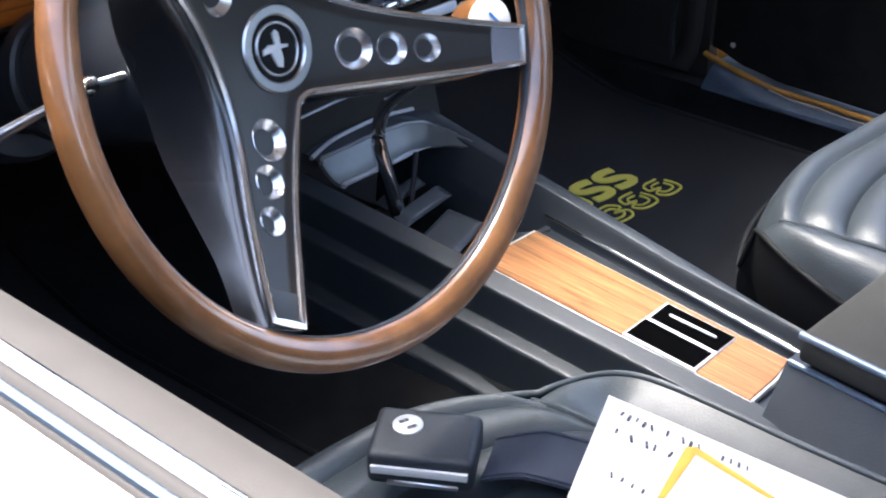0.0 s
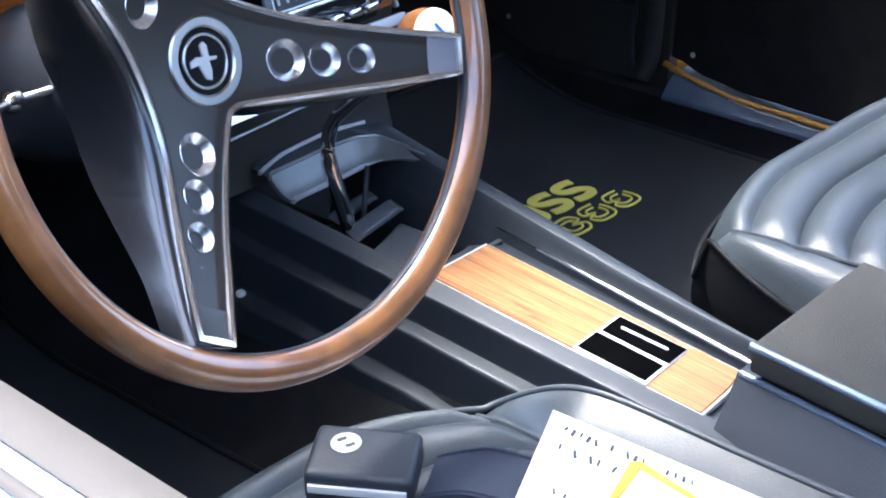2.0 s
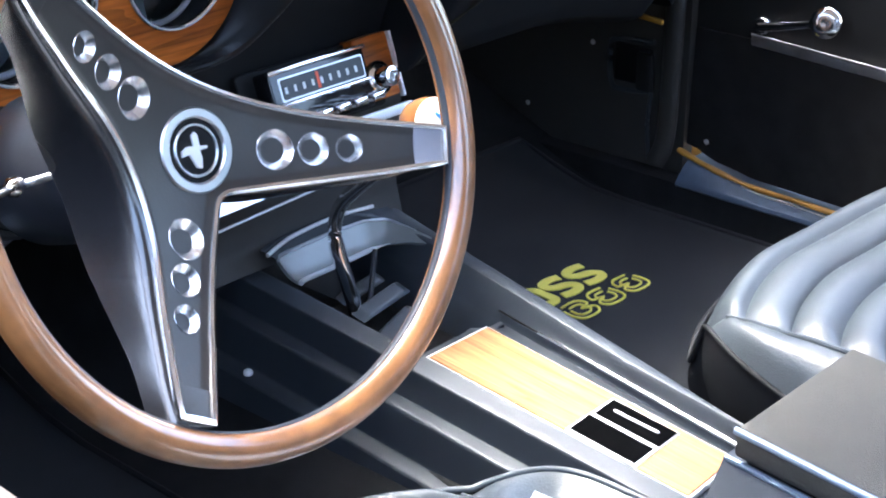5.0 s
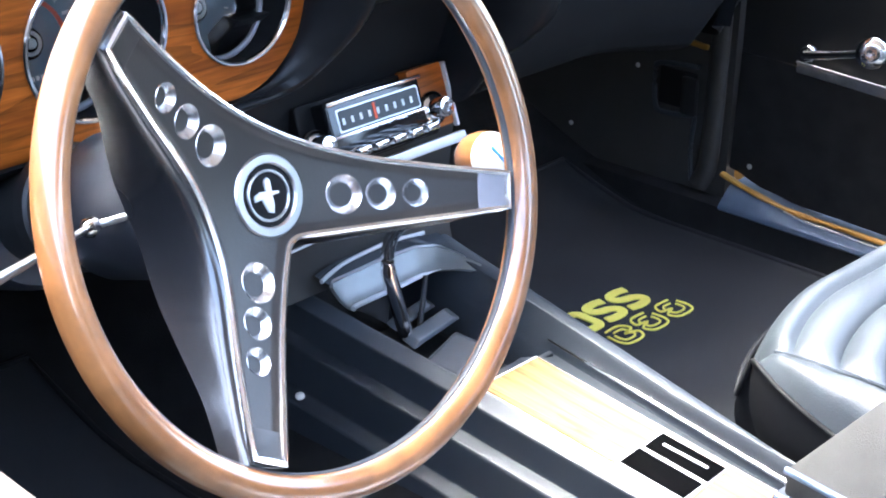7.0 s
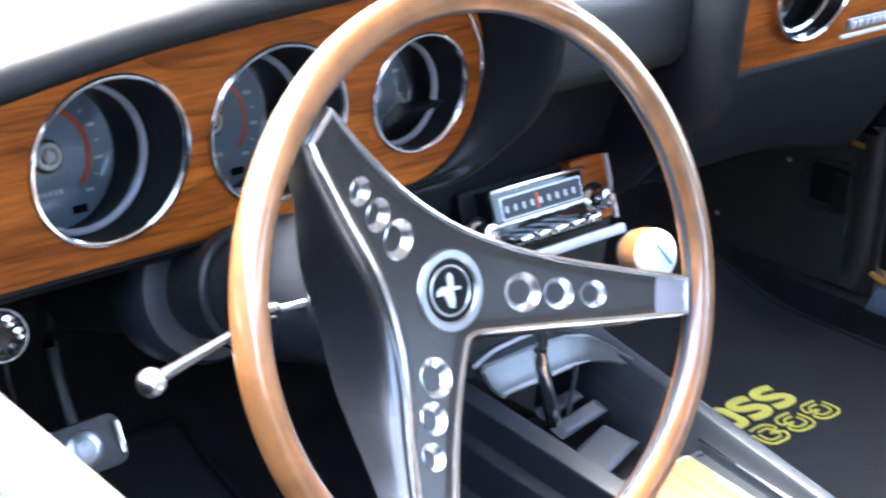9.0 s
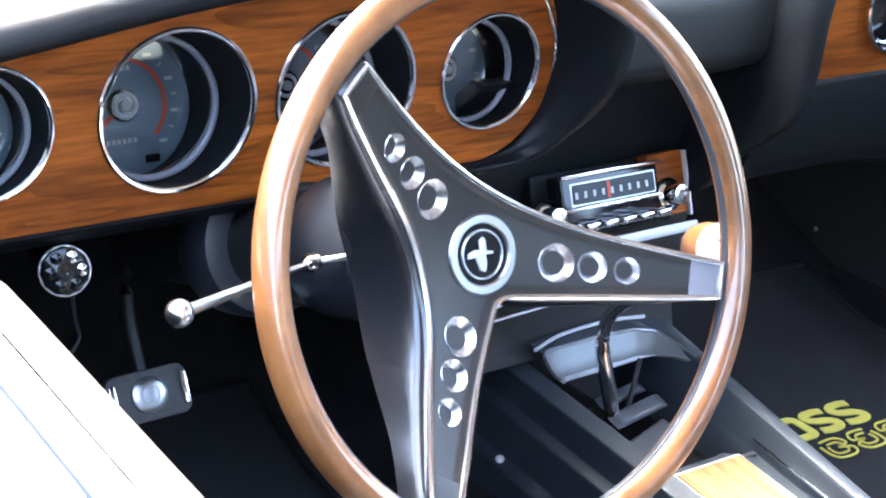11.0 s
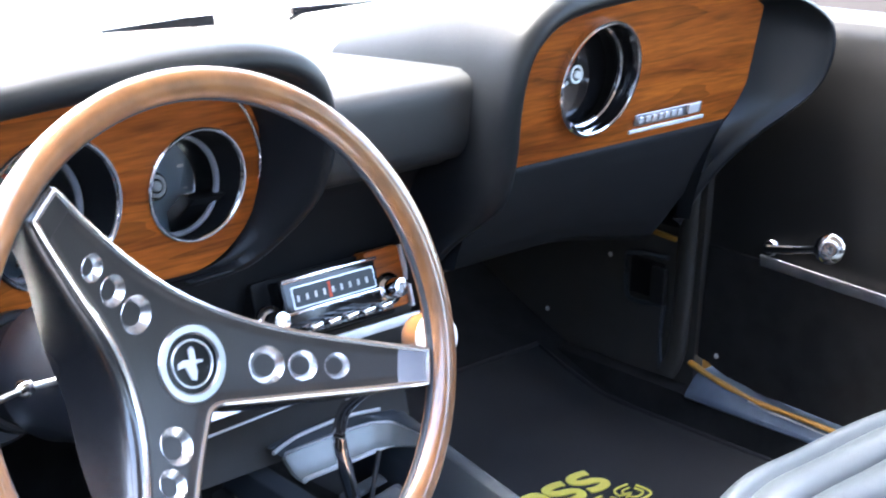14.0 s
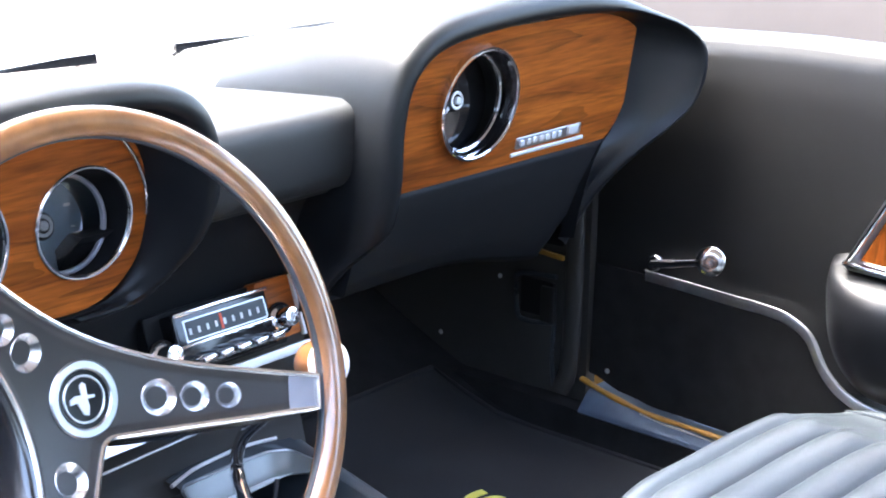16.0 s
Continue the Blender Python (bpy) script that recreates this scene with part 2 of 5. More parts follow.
def lathe(profile, seg=40, m=Matrix(), caps=True):
    """Profile of (radius, height) turned round z, then moved by m."""
    verts, faces = [], []
    for r, h in profile:
        for k in range(seg):
            a = 2 * math.pi * k / seg
            verts.append(m @ Vector((r * math.cos(a), r * math.sin(a), h)))
    for i in range(len(profile) - 1):
        for k in range(seg):
            faces.append((i * seg + k, i * seg + (k + 1) % seg, (i + 1) * seg + (k + 1) % seg, (i + 1) * seg + k))
    if caps and profile[0][0] > 1e-6:
        faces.append(tuple(range(seg)))
    if caps and profile[-1][0] > 1e-6:
        faces.append(tuple((len(profile) - 1) * seg + k for k in range(seg)))
    return verts, faces


def ring(r_in, r_out, h, seg=40, m=Matrix(), z=0.0):
    """A bevelled flat ring of height h."""
    b = min(h, r_out - r_in) * 0.3
    prof = [(r_in, z), (r_in, z + h - b), (r_in + b, z + h), (r_out - b, z + h), (r_out, z + h - b), (r_out, z), (r_in, z)]
    verts, faces = [], []
    for r, hh in prof:
        for k in range(seg):
            a = 2 * math.pi * k / seg
            verts.append(m @ Vector((r * math.cos(a), r * math.sin(a), hh)))
    for i in range(len(prof) - 1):
        for k in range(seg):
            faces.append((i * seg + k, i * seg + (k + 1) % seg, (i + 1) * seg + (k + 1) % seg, (i + 1) * seg + k))
    return verts, faces


def rbox(sx, sy, sz, bevel=0.004, seg=2, m=Matrix(), taper=1.0):
    """A rounded box centred at the origin, then moved by m; taper narrows its top."""
    bm = bmesh.new()
    bmesh.ops.create_cube(bm, size=1)
    for v in bm.verts:
        k = taper if v.co.z > 0 else 1
        v.co = Vector((v.co.x * sx * k, v.co.y * sy * k, v.co.z * sz))
    if bevel:
        bmesh.ops.bevel(bm, geom=bm.edges[:], offset=bevel, segments=seg, profile=0.6, affect="EDGES")
    bm.transform(m)
    return bm


def prism(outline, depth, bevel=0.0, seg=2, m=Matrix()):
    """A polygon in xy pushed down by depth; its top edge is rounded."""
    bm = bmesh.new()
    vs = [bm.verts.new((x, y, 0)) for x, y in outline]
    f = bm.faces.new(vs)
    if f.normal.z < 0 or f.calc_area() and sum((outline[i][0] * outline[(i + 1) % len(outline)][1] - outline[(i + 1) % len(outline)][0] * outline[i][1]) for i in range(len(outline))) < 0:
        f.normal_flip()
    ret = bmesh.ops.extrude_face_region(bm, geom=[f])
    bmesh.ops.translate(bm, verts=[g for g in ret["geom"] if isinstance(g, bmesh.types.BMVert)], vec=(0, 0, -depth))
    if bevel:
        top = [e for e in bm.edges if all(abs(v.co.z) < 1e-7 for v in e.verts)]
        bmesh.ops.bevel(bm, geom=top, offset=bevel, segments=seg, profile=0.6, affect="EDGES")
    bm.transform(m)
    return bm


def rounded(w, h, r, n=6):
    """A rounded rectangle's outline round the origin."""
    out = []
    for cx, cy, a0 in ((w / 2 - r, h / 2 - r, 0), (-w / 2 + r, h / 2 - r, 90), (-w / 2 + r, -h / 2 + r, 180), (w / 2 - r, -h / 2 + r, 270)):
        for k in range(n + 1):
            a = radians(a0 + 90 * k / n)
            out.append((cx + r * math.cos(a), cy + r * math.sin(a)))
    return out


def frame_at(origin, xdir, zdir):
    """A pose whose x and z axes point as given."""
    z = Vector(zdir).normalized()
    x = Vector(xdir)
    x = (x - z * x.dot(z)).normalized()
    y = z.cross(x)
    return Matrix(((x.x, y.x, z.x, origin[0]), (x.y, y.y, z.y, origin[1]), (x.z, y.z, z.z, origin[2]), (0, 0, 0, 1)))


def lerp(a, b, t):
    return a + (b - a) * t


def smooth(t):
    t = max(0.0, min(1.0, t))
    return t * t * (3 - 2 * t)


def interp(x, table):
    """Smoothed table look-up."""
    if x <= table[0][0]:
        return table[0][1]
    for (a, va), (b, vb) in zip(table, table[1:]):
        if x <= b:
            return lerp(va, vb, smooth((x - a) / (b - a)))
    return table[-1][1]


MID = 0.37  # the car's centre line

# ---- steering wheel ----
TAU = radians(18.6)
HUB = Vector((0.010, -0.039, 0.572))
WHEEL = Matrix(((1, 0, 0, HUB.x), (0, math.sin(TAU), -math.cos(TAU), HUB.y), (0, math.cos(TAU), math.sin(TAU), HUB.z), (0, 0, 0, 1)))
SPOKES = [radians(-15.2), radians(-121.0), radians(132.1)]


def wheel_depth(r):
    return -0.050 + 0.10 * r + 1.33 * r * r


# where each arm's straight edges begin: radius and half width, on its right and left side
START = {1: (0.085, 0.0215, 0.052, 0.0190), 0: (0.052, 0.0228, 0.095, 0.0195), 2: (0.095, 0.0195, 0.085, 0.0215)}


DIMPLES = ((0.055, 0.0125), (0.080, 0.0102), (0.103, 0.0088))


def corner(p, d, q, e):
    """Where the line p + t d meets q + s e."""
    k = d.x * e.y - d.y * e.x
    t = ((q.x - p.x) * e.y - (q.y - p.y) * e.x) / k
    return p + d * t


TIGHT = ((0, 1), (1, 0))  # the sharper inner corner


def spoke_outline():
    """The three-armed face: (x, y) points all round."""
    arms = []
    for a in SPOKES:
        d, s = Vector((math.cos(a), math.sin(a))), Vector((-math.sin(a), math.cos(a)))
        arms.append((d, s))
    out = []
    order = [1, 0, 2]
    for k, i in enumerate(order):
        d, s = arms[i]
        wt = 0.0115
        right = [d * START[i][0] - s * START[i][1], d * 0.125 - s * 0.0158, d * 0.1625 - s * wt]
        left = [d * 0.1625 + s * wt, d * 0.125 + s * 0.0158, d * START[i][2] + s * START[i][3]]
        out += right + left
        j = order[(k + 1) % 3]
        dj, sj = arms[j]
        p0, p2 = left[-1], dj * START[j][0] - sj * START[j][1]
        p1 = corner(p0, (left[1] - left[-1]), p2, dj * 0.125 - sj * 0.0158 - p2)
        if (i, j) in TIGHT:
            p0, p2 = p0.lerp(p1, 0.72), p2.lerp(p1, 0.72)
        for q in range(0, 11):
            t = q / 10
            out.append((1 - t) ** 2 * p0 + 2 * t * (1 - t) * p1 + t * t * p2)
    return out


def dense(pts, step):
    out = []
    for i, p in enumerate(pts):
        q = pts[(i + 1) % len(pts)]
        n = max(1, int((q - p).length / step))
        out += [p.lerp(q, k / n) for k in range(n)]
    return out


def steering_wheel():
    w = thing("steering_wheel", "three-spoke steering wheel with walnut rim and charcoal spokes", "steering wheel", m=WHEEL)
    R, r = 0.1762, 0.0104

    def rim(u, v):
        a, b = 2 * math.pi * u, 2 * math.pi * v
        rr = R + r * math.cos(b)
        return (rr * math.cos(a), rr * math.sin(a), r * 1.05 * math.sin(b))

    part("rim", surf(rim, 128, 20, True, True), rim_wood, w, "polished walnut-brown rim")

    def strip(u, v):
        a, b = 2 * math.pi * u, math.pi + (v - 0.5) * 0.55
        q = r + 0.0008 * (1 - (2 * v - 1) ** 4)
        rr = R + q * math.cos(b)
        return (rr * math.cos(a), rr * math.sin(a), q * 1.05 * math.sin(b))

    part("rim_insert", surf(strip, 128, 10, True, False), plastic, w, "dark rubber strip inside the rim")
    ol = dense(spoke_outline(), 0.006)
    n = len(ol)
    # flat face, with round openings for the dimples
    step = 0.0012
    gx = np.arange(-0.17, 0.17, step)
    X, Y = np.meshgrid(gx, gx, indexing="ij")
    CX, CY = X + step / 2, Y + step / 2
    inside = np.zeros(X.shape, bool)
    for k in range(n):
        a, b = ol[k] * 0.982, ol[(k + 1) % n] * 0.982
        if a.y != b.y:
            inside ^= ((a.y > CY) != (b.y > CY)) & (CX < (b.x - a.x) * (CY - a.y) / (b.y - a.y) + a.x)
    for a in SPOKES:
        for rad, size in DIMPLES:
            inside &= (CX - math.cos(a) * rad) ** 2 + (CY - math.sin(a) * rad) ** 2 > (size * 0.975) ** 2
    fine = dense(spoke_outline(), 0.0015)
    OX, OY = np.array([p.x * 0.982 for p in fine]), np.array([p.y * 0.982 for p in fine])
    index, verts, faces = {}, [], []
    for i, j in zip(*np.nonzero(inside)):
        quad = []
        for p, q in ((i, j), (i + 1, j), (i + 1, j + 1), (i, j + 1)):
            if (p, q) not in index:
                x, y = -0.17 + p * step, -0.17 + q * step
                index[(p, q)] = len(verts)
                edge = float(np.hypot(OX - x, OY - y).min())
                verts.append((x, y, wheel_depth(math.hypot(x, y)) + 0.0018 * (1 - smooth((edge - 0.0015) / 0.0055))))
            quad.append(index[(p, q)])
        faces.append(quad)
    part("spoke_face", (verts, faces), face_mat, w, "flat brownish-black spoke face")

    def normal(k):
        d = ol[(k + 1) % n] - ol[k - 1]
        return Vector((d.y, -d.x)).normalized()

    nrm = [normal(k) for k in range(n)]
    soft = [sum((nrm[(k + q) % n] for q in range(-4, 5)), Vector((0, 0))).normalized() for k in range(n)]
    # bright bead round the face
    verts, faces = [], []
    prof = [(-0.0022, -0.001), (-0.0018, 0.0014), (0.0, 0.0022), (0.0018, 0.0014), (0.0022, -0.002)]
    for o, h in prof:
        for k in range(n):
            p = ol[k] * 0.985 + nrm[k] * o
            verts.append((p.x, p.y, wheel_depth(ol[k].length) + h + 0.0012))
    for i in range(len(prof) - 1):
        for k in range(n):
            faces.append((i * n + k, i * n + (k + 1) % n, (i + 1) * n + (k + 1) % n, (i + 1) * n + k))
    part("spoke_trim", (verts, faces), bead_metal, w, "thin bright edge trim")
    # padded flank under the face
    verts, faces = [], []
    prof = [(0.0, -0.0005), (0.003, 0.0002), (0.006, -0.0008), (0.0085, -0.0034), (0.0102, -0.0075), (0.0118, -0.014), (0.0145, -0.027), (0.017, -0.041), (0.0185, -0.050), (0.015, -0.056), (-0.004, -0.058)]
    for o, h in prof:
        for k in range(n):
            f = 1 - 0.68 * smooth((ol[k].length - 0.055) / 0.105)
            p = ol[k] * 0.995 + soft[k] * o * (0.4 + 0.6 * f) * (0.22 + 0.78 * smooth(0.12 - 1.3 * soft[k].x))
            verts.append((p.x, p.y, wheel_depth(ol[k].length) + h * f * (0.30 + 0.70 * smooth(0.12 - 1.5 * soft[k].x))))
    for i in range(len(prof) - 1):
        for k in range(n):
            faces.append((i * n + k, i * n + (k + 1) % n, (i + 1) * n + (k + 1) % n, (i + 1) * n + k))
    part("spoke_pad", (verts, faces), spoke_mat, w, "padded charcoal spoke body")
    # bright dimples, three on each spoke
    for a in SPOKES:
        d = Vector((math.cos(a), math.sin(a), 0))
        for rad, size in DIMPLES:
            z = wheel_depth(rad)
            slope = (wheel_depth(rad + 0.006) - wheel_depth(rad - 0.006)) / 0.012
            m = frame_at((d.x * rad, d.y * rad, z), d + Vector((0, 0, slope)), Vector((-d.x * slope, -d.y * slope, 1)))
            dm = part("dimple", lathe([(size * 1.03, 0.0002), (size * 1.0, 0.0006), (size * 0.96, 0.0002), (size * 0.62, -0.0044)], 40, m, caps=False), dimple_silver, w, "bright countersunk dimple")
            part("bowl", lathe([(size * 0.63, -0.0043), (size * 0.45, -0.0052), (size * 0.2, -0.0056), (0.0, -0.0057)], 40, m), face_mat, dm)
        # end plate by the rim
        z = wheel_depth(0.150)
        slope = (wheel_depth(0.152) - wheel_depth(0.144)) / 0.008
        m = frame_at((d.x * 0.1515, d.y * 0.1515, z + 0.0030), d + Vector((0, 0, slope)), Vector((-d.x * slope, -d.y * slope, 1)))
        part("end_plate", prism(rounded(0.021, 0.0245, 0.0015), 0.004, 0.0006, 2, m), end_grey if a == SPOKES[0] else face_mat, w, "flat plate at the spoke end")
        part("spoke_root", rbox(0.024, 0.017, 0.012, 0.003, 2, frame_at((d.x * 0.162, d.y * 0.162, wheel_depth(0.16) - 0.009), d, (0, 0, 1))), spoke_mat, w)
    m = Matrix.Translation((0, 0, wheel_depth(0.012)))
    part("badge_ring", ring(0.0195, 0.0262, 0.0038, 48, m), satin, w, "broad silver badge ring")
    badge = part("badge", lathe([(0.0196, 0.0002), (0.0196, 0.0016), (0.0, 0.0016)], 40, m), gloss_black, w, "round black centre badge")
    part("badge_inner_ring", ring(0.0145, 0.0163, 0.0015, 40, m, 0.0014), satin, badge)
    part("badge_figure", prism([(-0.0110, 0.0020), (-0.0115, -0.0015), (-0.0060, -0.0012), (-0.0030, -0.0100), (0.0008, -0.0115), (0.0026, -0.0060), (0.0024, -0.0005), (0.0080, -0.0008), (0.0085, 0.0010), (0.0030, 0.0022), (0.0034, 0.0090), (0.0015, 0.0112), (-0.0014, 0.0095), (-0.0016, 0.0030), (-0.0060, 0.0038)], 0.002, 0.0004, 1, m @ pose(0, 0, 0.0030)), letter_silver, badge, "irregular silver emblem shape")
    return w


steering_wheel()


def steering_column():
    col = thing("steering_column", "dark grey steering column with bell housing and chrome lever", "steering column", m=WHEEL)
    part("bell", lathe([(0.03, -0.086), (0.044, -0.090), (0.049, -0.100), (0.049, -0.112), (0.044, -0.116), (0.045, -0.125), (0.052, -0.150), (0.052, -0.215), (0.047, -0.224), (0.03, -0.226)], 48), bell_grey, col, "grey column bell")
    part("jacket", lathe([(0.038, -0.222), (0.040, -0.235), (0.040, -0.55)], 40), vinyl, col)
    part("flange", lathe([(0.040, -0.325), (0.056, -0.330), (0.060, -0.338), (0.060, -0.372), (0.056, -0.380), (0.040, -0.384)], 44), bell_grey, col, "dark grey column flange")
    part("clamp", ring(0.039, 0.047, 0.016, 40, Matrix.Translation((0, 0, -0.28))), vinyl, col)
    inv = WHEEL.inverted()
    a, b, c = Vector((-0.028, 0.088, 0.5325)), Vector((-0.058, 0.098, 0.529)), Vector((-0.185, 0.032, 0.546))
    first = [inv @ a.lerp(b, k / 4) for k in range(5)]
    lever = part("turn_signal_lever", tube(first + [inv @ b.lerp(c, k / 8) for k in range(1, 9)], [0.0026] * 5 + [0.0022 + 0.00022 * k for k in range(1, 9)], 12), satin, col, "slim chrome lever")
    way = (inv @ c - inv @ b).normalized()
    mk = frame_at(inv @ c, way.orthogonal(), way)
    part("knob", lathe([(0.0088 * math.sin(radians(15 * k)), 0.004 - 0.0088 * math.cos(radians(15 * k))) for k in range(1, 13)], 24, mk), bead_metal, lever, "round chrome knob")
    part("collar", lathe([(0.003, -0.004), (0.0062, -0.002), (0.0066, 0.004), (0.0045, 0.008), (0.003, 0.010)], 20, frame_at(inv @ b, way.orthogonal(), way)), chrome, lever)


steering_column()

# ---- dashboard ----
dash = thing("dashboard", "black padded twin-cowl dashboard with woodgrain panels", "dashboard")
LEAN_L, LEAN_R = radians(-3), radians(-9)  # overhang of the pod panels


def panel_pose(cx, cz, cy, lean):
    return frame_at((cx, cy, cz), (1, 0, 0), (0, -math.cos(lean), math.sin(lean)))


def pod_loft(rows, deep):
    """A padded hood lofted through rows of (x, z) on the panel, (x, z) of the crest and the crest's y."""
    base = catmull([(b[0], b[1], y) for b, c, y in rows], 7)
    crest = catmull([(c[0], c[1], y) for b, c, y in rows], 7)
    verts, faces = [], []
    for b, c in zip(base, crest):
        out = Vector((c.x - b.x, c.y - b.y))
        gap = out.length
        out.normalize()
        yc = c.z
        line = [(b.x, deep + 0.02, b.y)]
        for k in range(6):
            f = k / 6
            line.append((lerp(b.x, c.x - out.x * 0.011, f), lerp(deep, yc + 0.008, f ** 0.8), lerp(b.y, c.y - out.y * 0.011, f)))
        for o, dy in ((-0.0095, 0.0045), (-0.006, 0.0012), (-0.002, 0.0), (0.003, 0.0010), (0.007, 0.0030), (0.011, 0.0065), (0.0140, 0.0130), (0.015, 0.024)):
            line.append((c.x + out.x * o, yc + dy, c.y + out.y * o))
        for y, dz in ((0.25, -0.003), (0.30, -0.012), (0.36, -0.030), (0.44, -0.060)):
            line.append((c.x + out.x * 0.015, max(y, yc + 0.03), c.y + out.y * 0.015 + dz * max(0.0, out.y)))
        verts += line
    m = len(line)
    for i in range(len(base) - 1):
        for j in range(m - 1):
            faces.append((i * m + j, (i + 1) * m + j, (i + 1) * m + j + 1, i * m + j + 1))
    return verts, faces


DRIVER_HOOD = [((-0.350, 0.58), (-0.366, 0.58), 0.190), ((-0.338, 0.612), (-0.356, 0.626), 0.184), ((-0.30, 0.634), (-0.306, 0.655), 0.181), ((-0.20, 0.651), (-0.203, 0.674), 0.180), ((-0.08, 0.668), (-0.082, 0.692), 0.180),
               ((0.05, 0.677), (0.050, 0.702), 0.180), ((0.14, 0.680), (0.144, 0.706), 0.180), ((0.200, 0.674), (0.218, 0.702), 0.180), ((0.238, 0.656), (0.262, 0.684), 0.180), ((0.253, 0.626), (0.281, 0.650), 0.181),
               ((0.255, 0.595), (0.284, 0.608), 0.186), ((0.248, 0.562), (0.278, 0.570), 0.200), ((0.234, 0.535), (0.262, 0.538), 0.222), ((0.212, 0.520), (0.235, 0.514), 0.240), ((0.17, 0.516), (0.185, 0.508), 0.247)]
part("driver_cowl", pod_loft(DRIVER_HOOD, 0.250), cowl_vinyl, dash, "padded black brow over the gauges")
CLOCK_HOOD = [((0.490, 0.455), (0.477, 0.446), 0.264), ((0.502, 0.490), (0.490, 0.484), 0.236), ((0.510, 0.515), (0.499, 0.510), 0.208), ((0.514, 0.535), (0.503, 0.532), 0.190), ((0.518, 0.575), (0.505, 0.575), 0.181), ((0.523, 0.628), (0.509, 0.632), 0.180), ((0.539, 0.666), (0.526, 0.677), 0.180), ((0.575, 0.689), (0.568, 0.706), 0.180),
              ((0.65, 0.698), (0.648, 0.717), 0.180), ((0.77, 0.701), (0.772, 0.720), 0.180), ((0.85, 0.699), (0.866, 0.711), 0.181), ((0.905, 0.690), (0.946, 0.692), 0.183), ((0.938, 0.672), (1.010, 0.670), 0.185),
              ((0.949, 0.645), (1.048, 0.643), 0.186), ((0.951, 0.60), (1.052, 0.606), 0.187), ((0.946, 0.567), (1.035, 0.572), 0.193), ((0.935, 0.552), (0.998, 0.546), 0.205),
              ((0.915, 0.535), (0.960, 0.522), 0.220), ((0.895, 0.505), (0.928, 0.494), 0.236), ((0.880, 0.470), (0.905, 0.460), 0.252), ((0.870, 0.435), (0.888, 0.420), 0.266)]
part("passenger_cowl", pod_loft(CLOCK_HOOD, 0.240), cowl_vinyl, dash, "padded black brow over the clock panel")


def scoop(x0, z0, x1, z1, y0, y1):
    """Dark inner wall that closes a pod behind its panel."""
    return rbox(x1 - x0, y1 - y0, z1 - z0, 0.004, 1, pose((x0 + x1) / 2, (y0 + y1) / 2, (z0 + z1) / 2))


part("pod_back", scoop(-0.36, 0.47, 0.25, 0.655, 0.365, 0.40), vinyl, dash)
part("pod_back", scoop(0.53, 0.47, 1.0, 0.66, 0.365, 0.40), vinyl, dash)
def panel_with_holes(x0, x1, z0, z1, holes, r_left, r_right):
    """A flat panel in xy with round holes, as a strip mesh between columns."""
    bm = bmesh.new()
    N = 200
    xs = [lerp(x0, x1, i / N) for i in range(N + 1)]

    def span(x):
        b, t = z0, z1
        for e, r_end in ((x0, r_left), (x1, r_right)):
            d = abs(x - e)
            if d < r_end:
                k = r_end - math.sqrt(max(0, r_end**2 - (r_end - d) ** 2))
                b, t = b + k, t - k
        return b, t

    def hole(x):
        for hx, hz, hr in holes:
            if abs(x - hx) < hr:
                h = math.sqrt(hr * hr - (x - hx) ** 2)
                return hz - h, hz + h
        return None

    for a, b in zip(xs, xs[1:]):
        (b0, t0), (b1, t1) = span(a), span(b)
        h0, h1 = hole(a), hole(b)
        if h0 is None and h1 is None:
            quads = [((a, b0), (b, b1), (b, t1), (a, t0))]
        else:
            mid = next(hz for hx, hz, hr in holes if abs((a + b) / 2 - hx) <= hr + 0.003)
            h0, h1 = h0 or (mid, mid), h1 or (mid, mid)
            quads = [((a, b0), (b, b1), (b, max(h1[0], b1)), (a, max(h0[0], b0))), ((a, min(h0[1], t0)), (b, min(h1[1], t1)), (b, t1), (a, t0))]
        for q in quads:
            vs = [bm.verts.new((p[0], p[1], 0)) for p in q]
            bm.faces.new(vs)
    bmesh.ops.remove_doubles(bm, verts=bm.verts, dist=1e-5)
    bmesh.ops.dissolve_degenerate(bm, edges=bm.edges, dist=1e-6)
    return bm


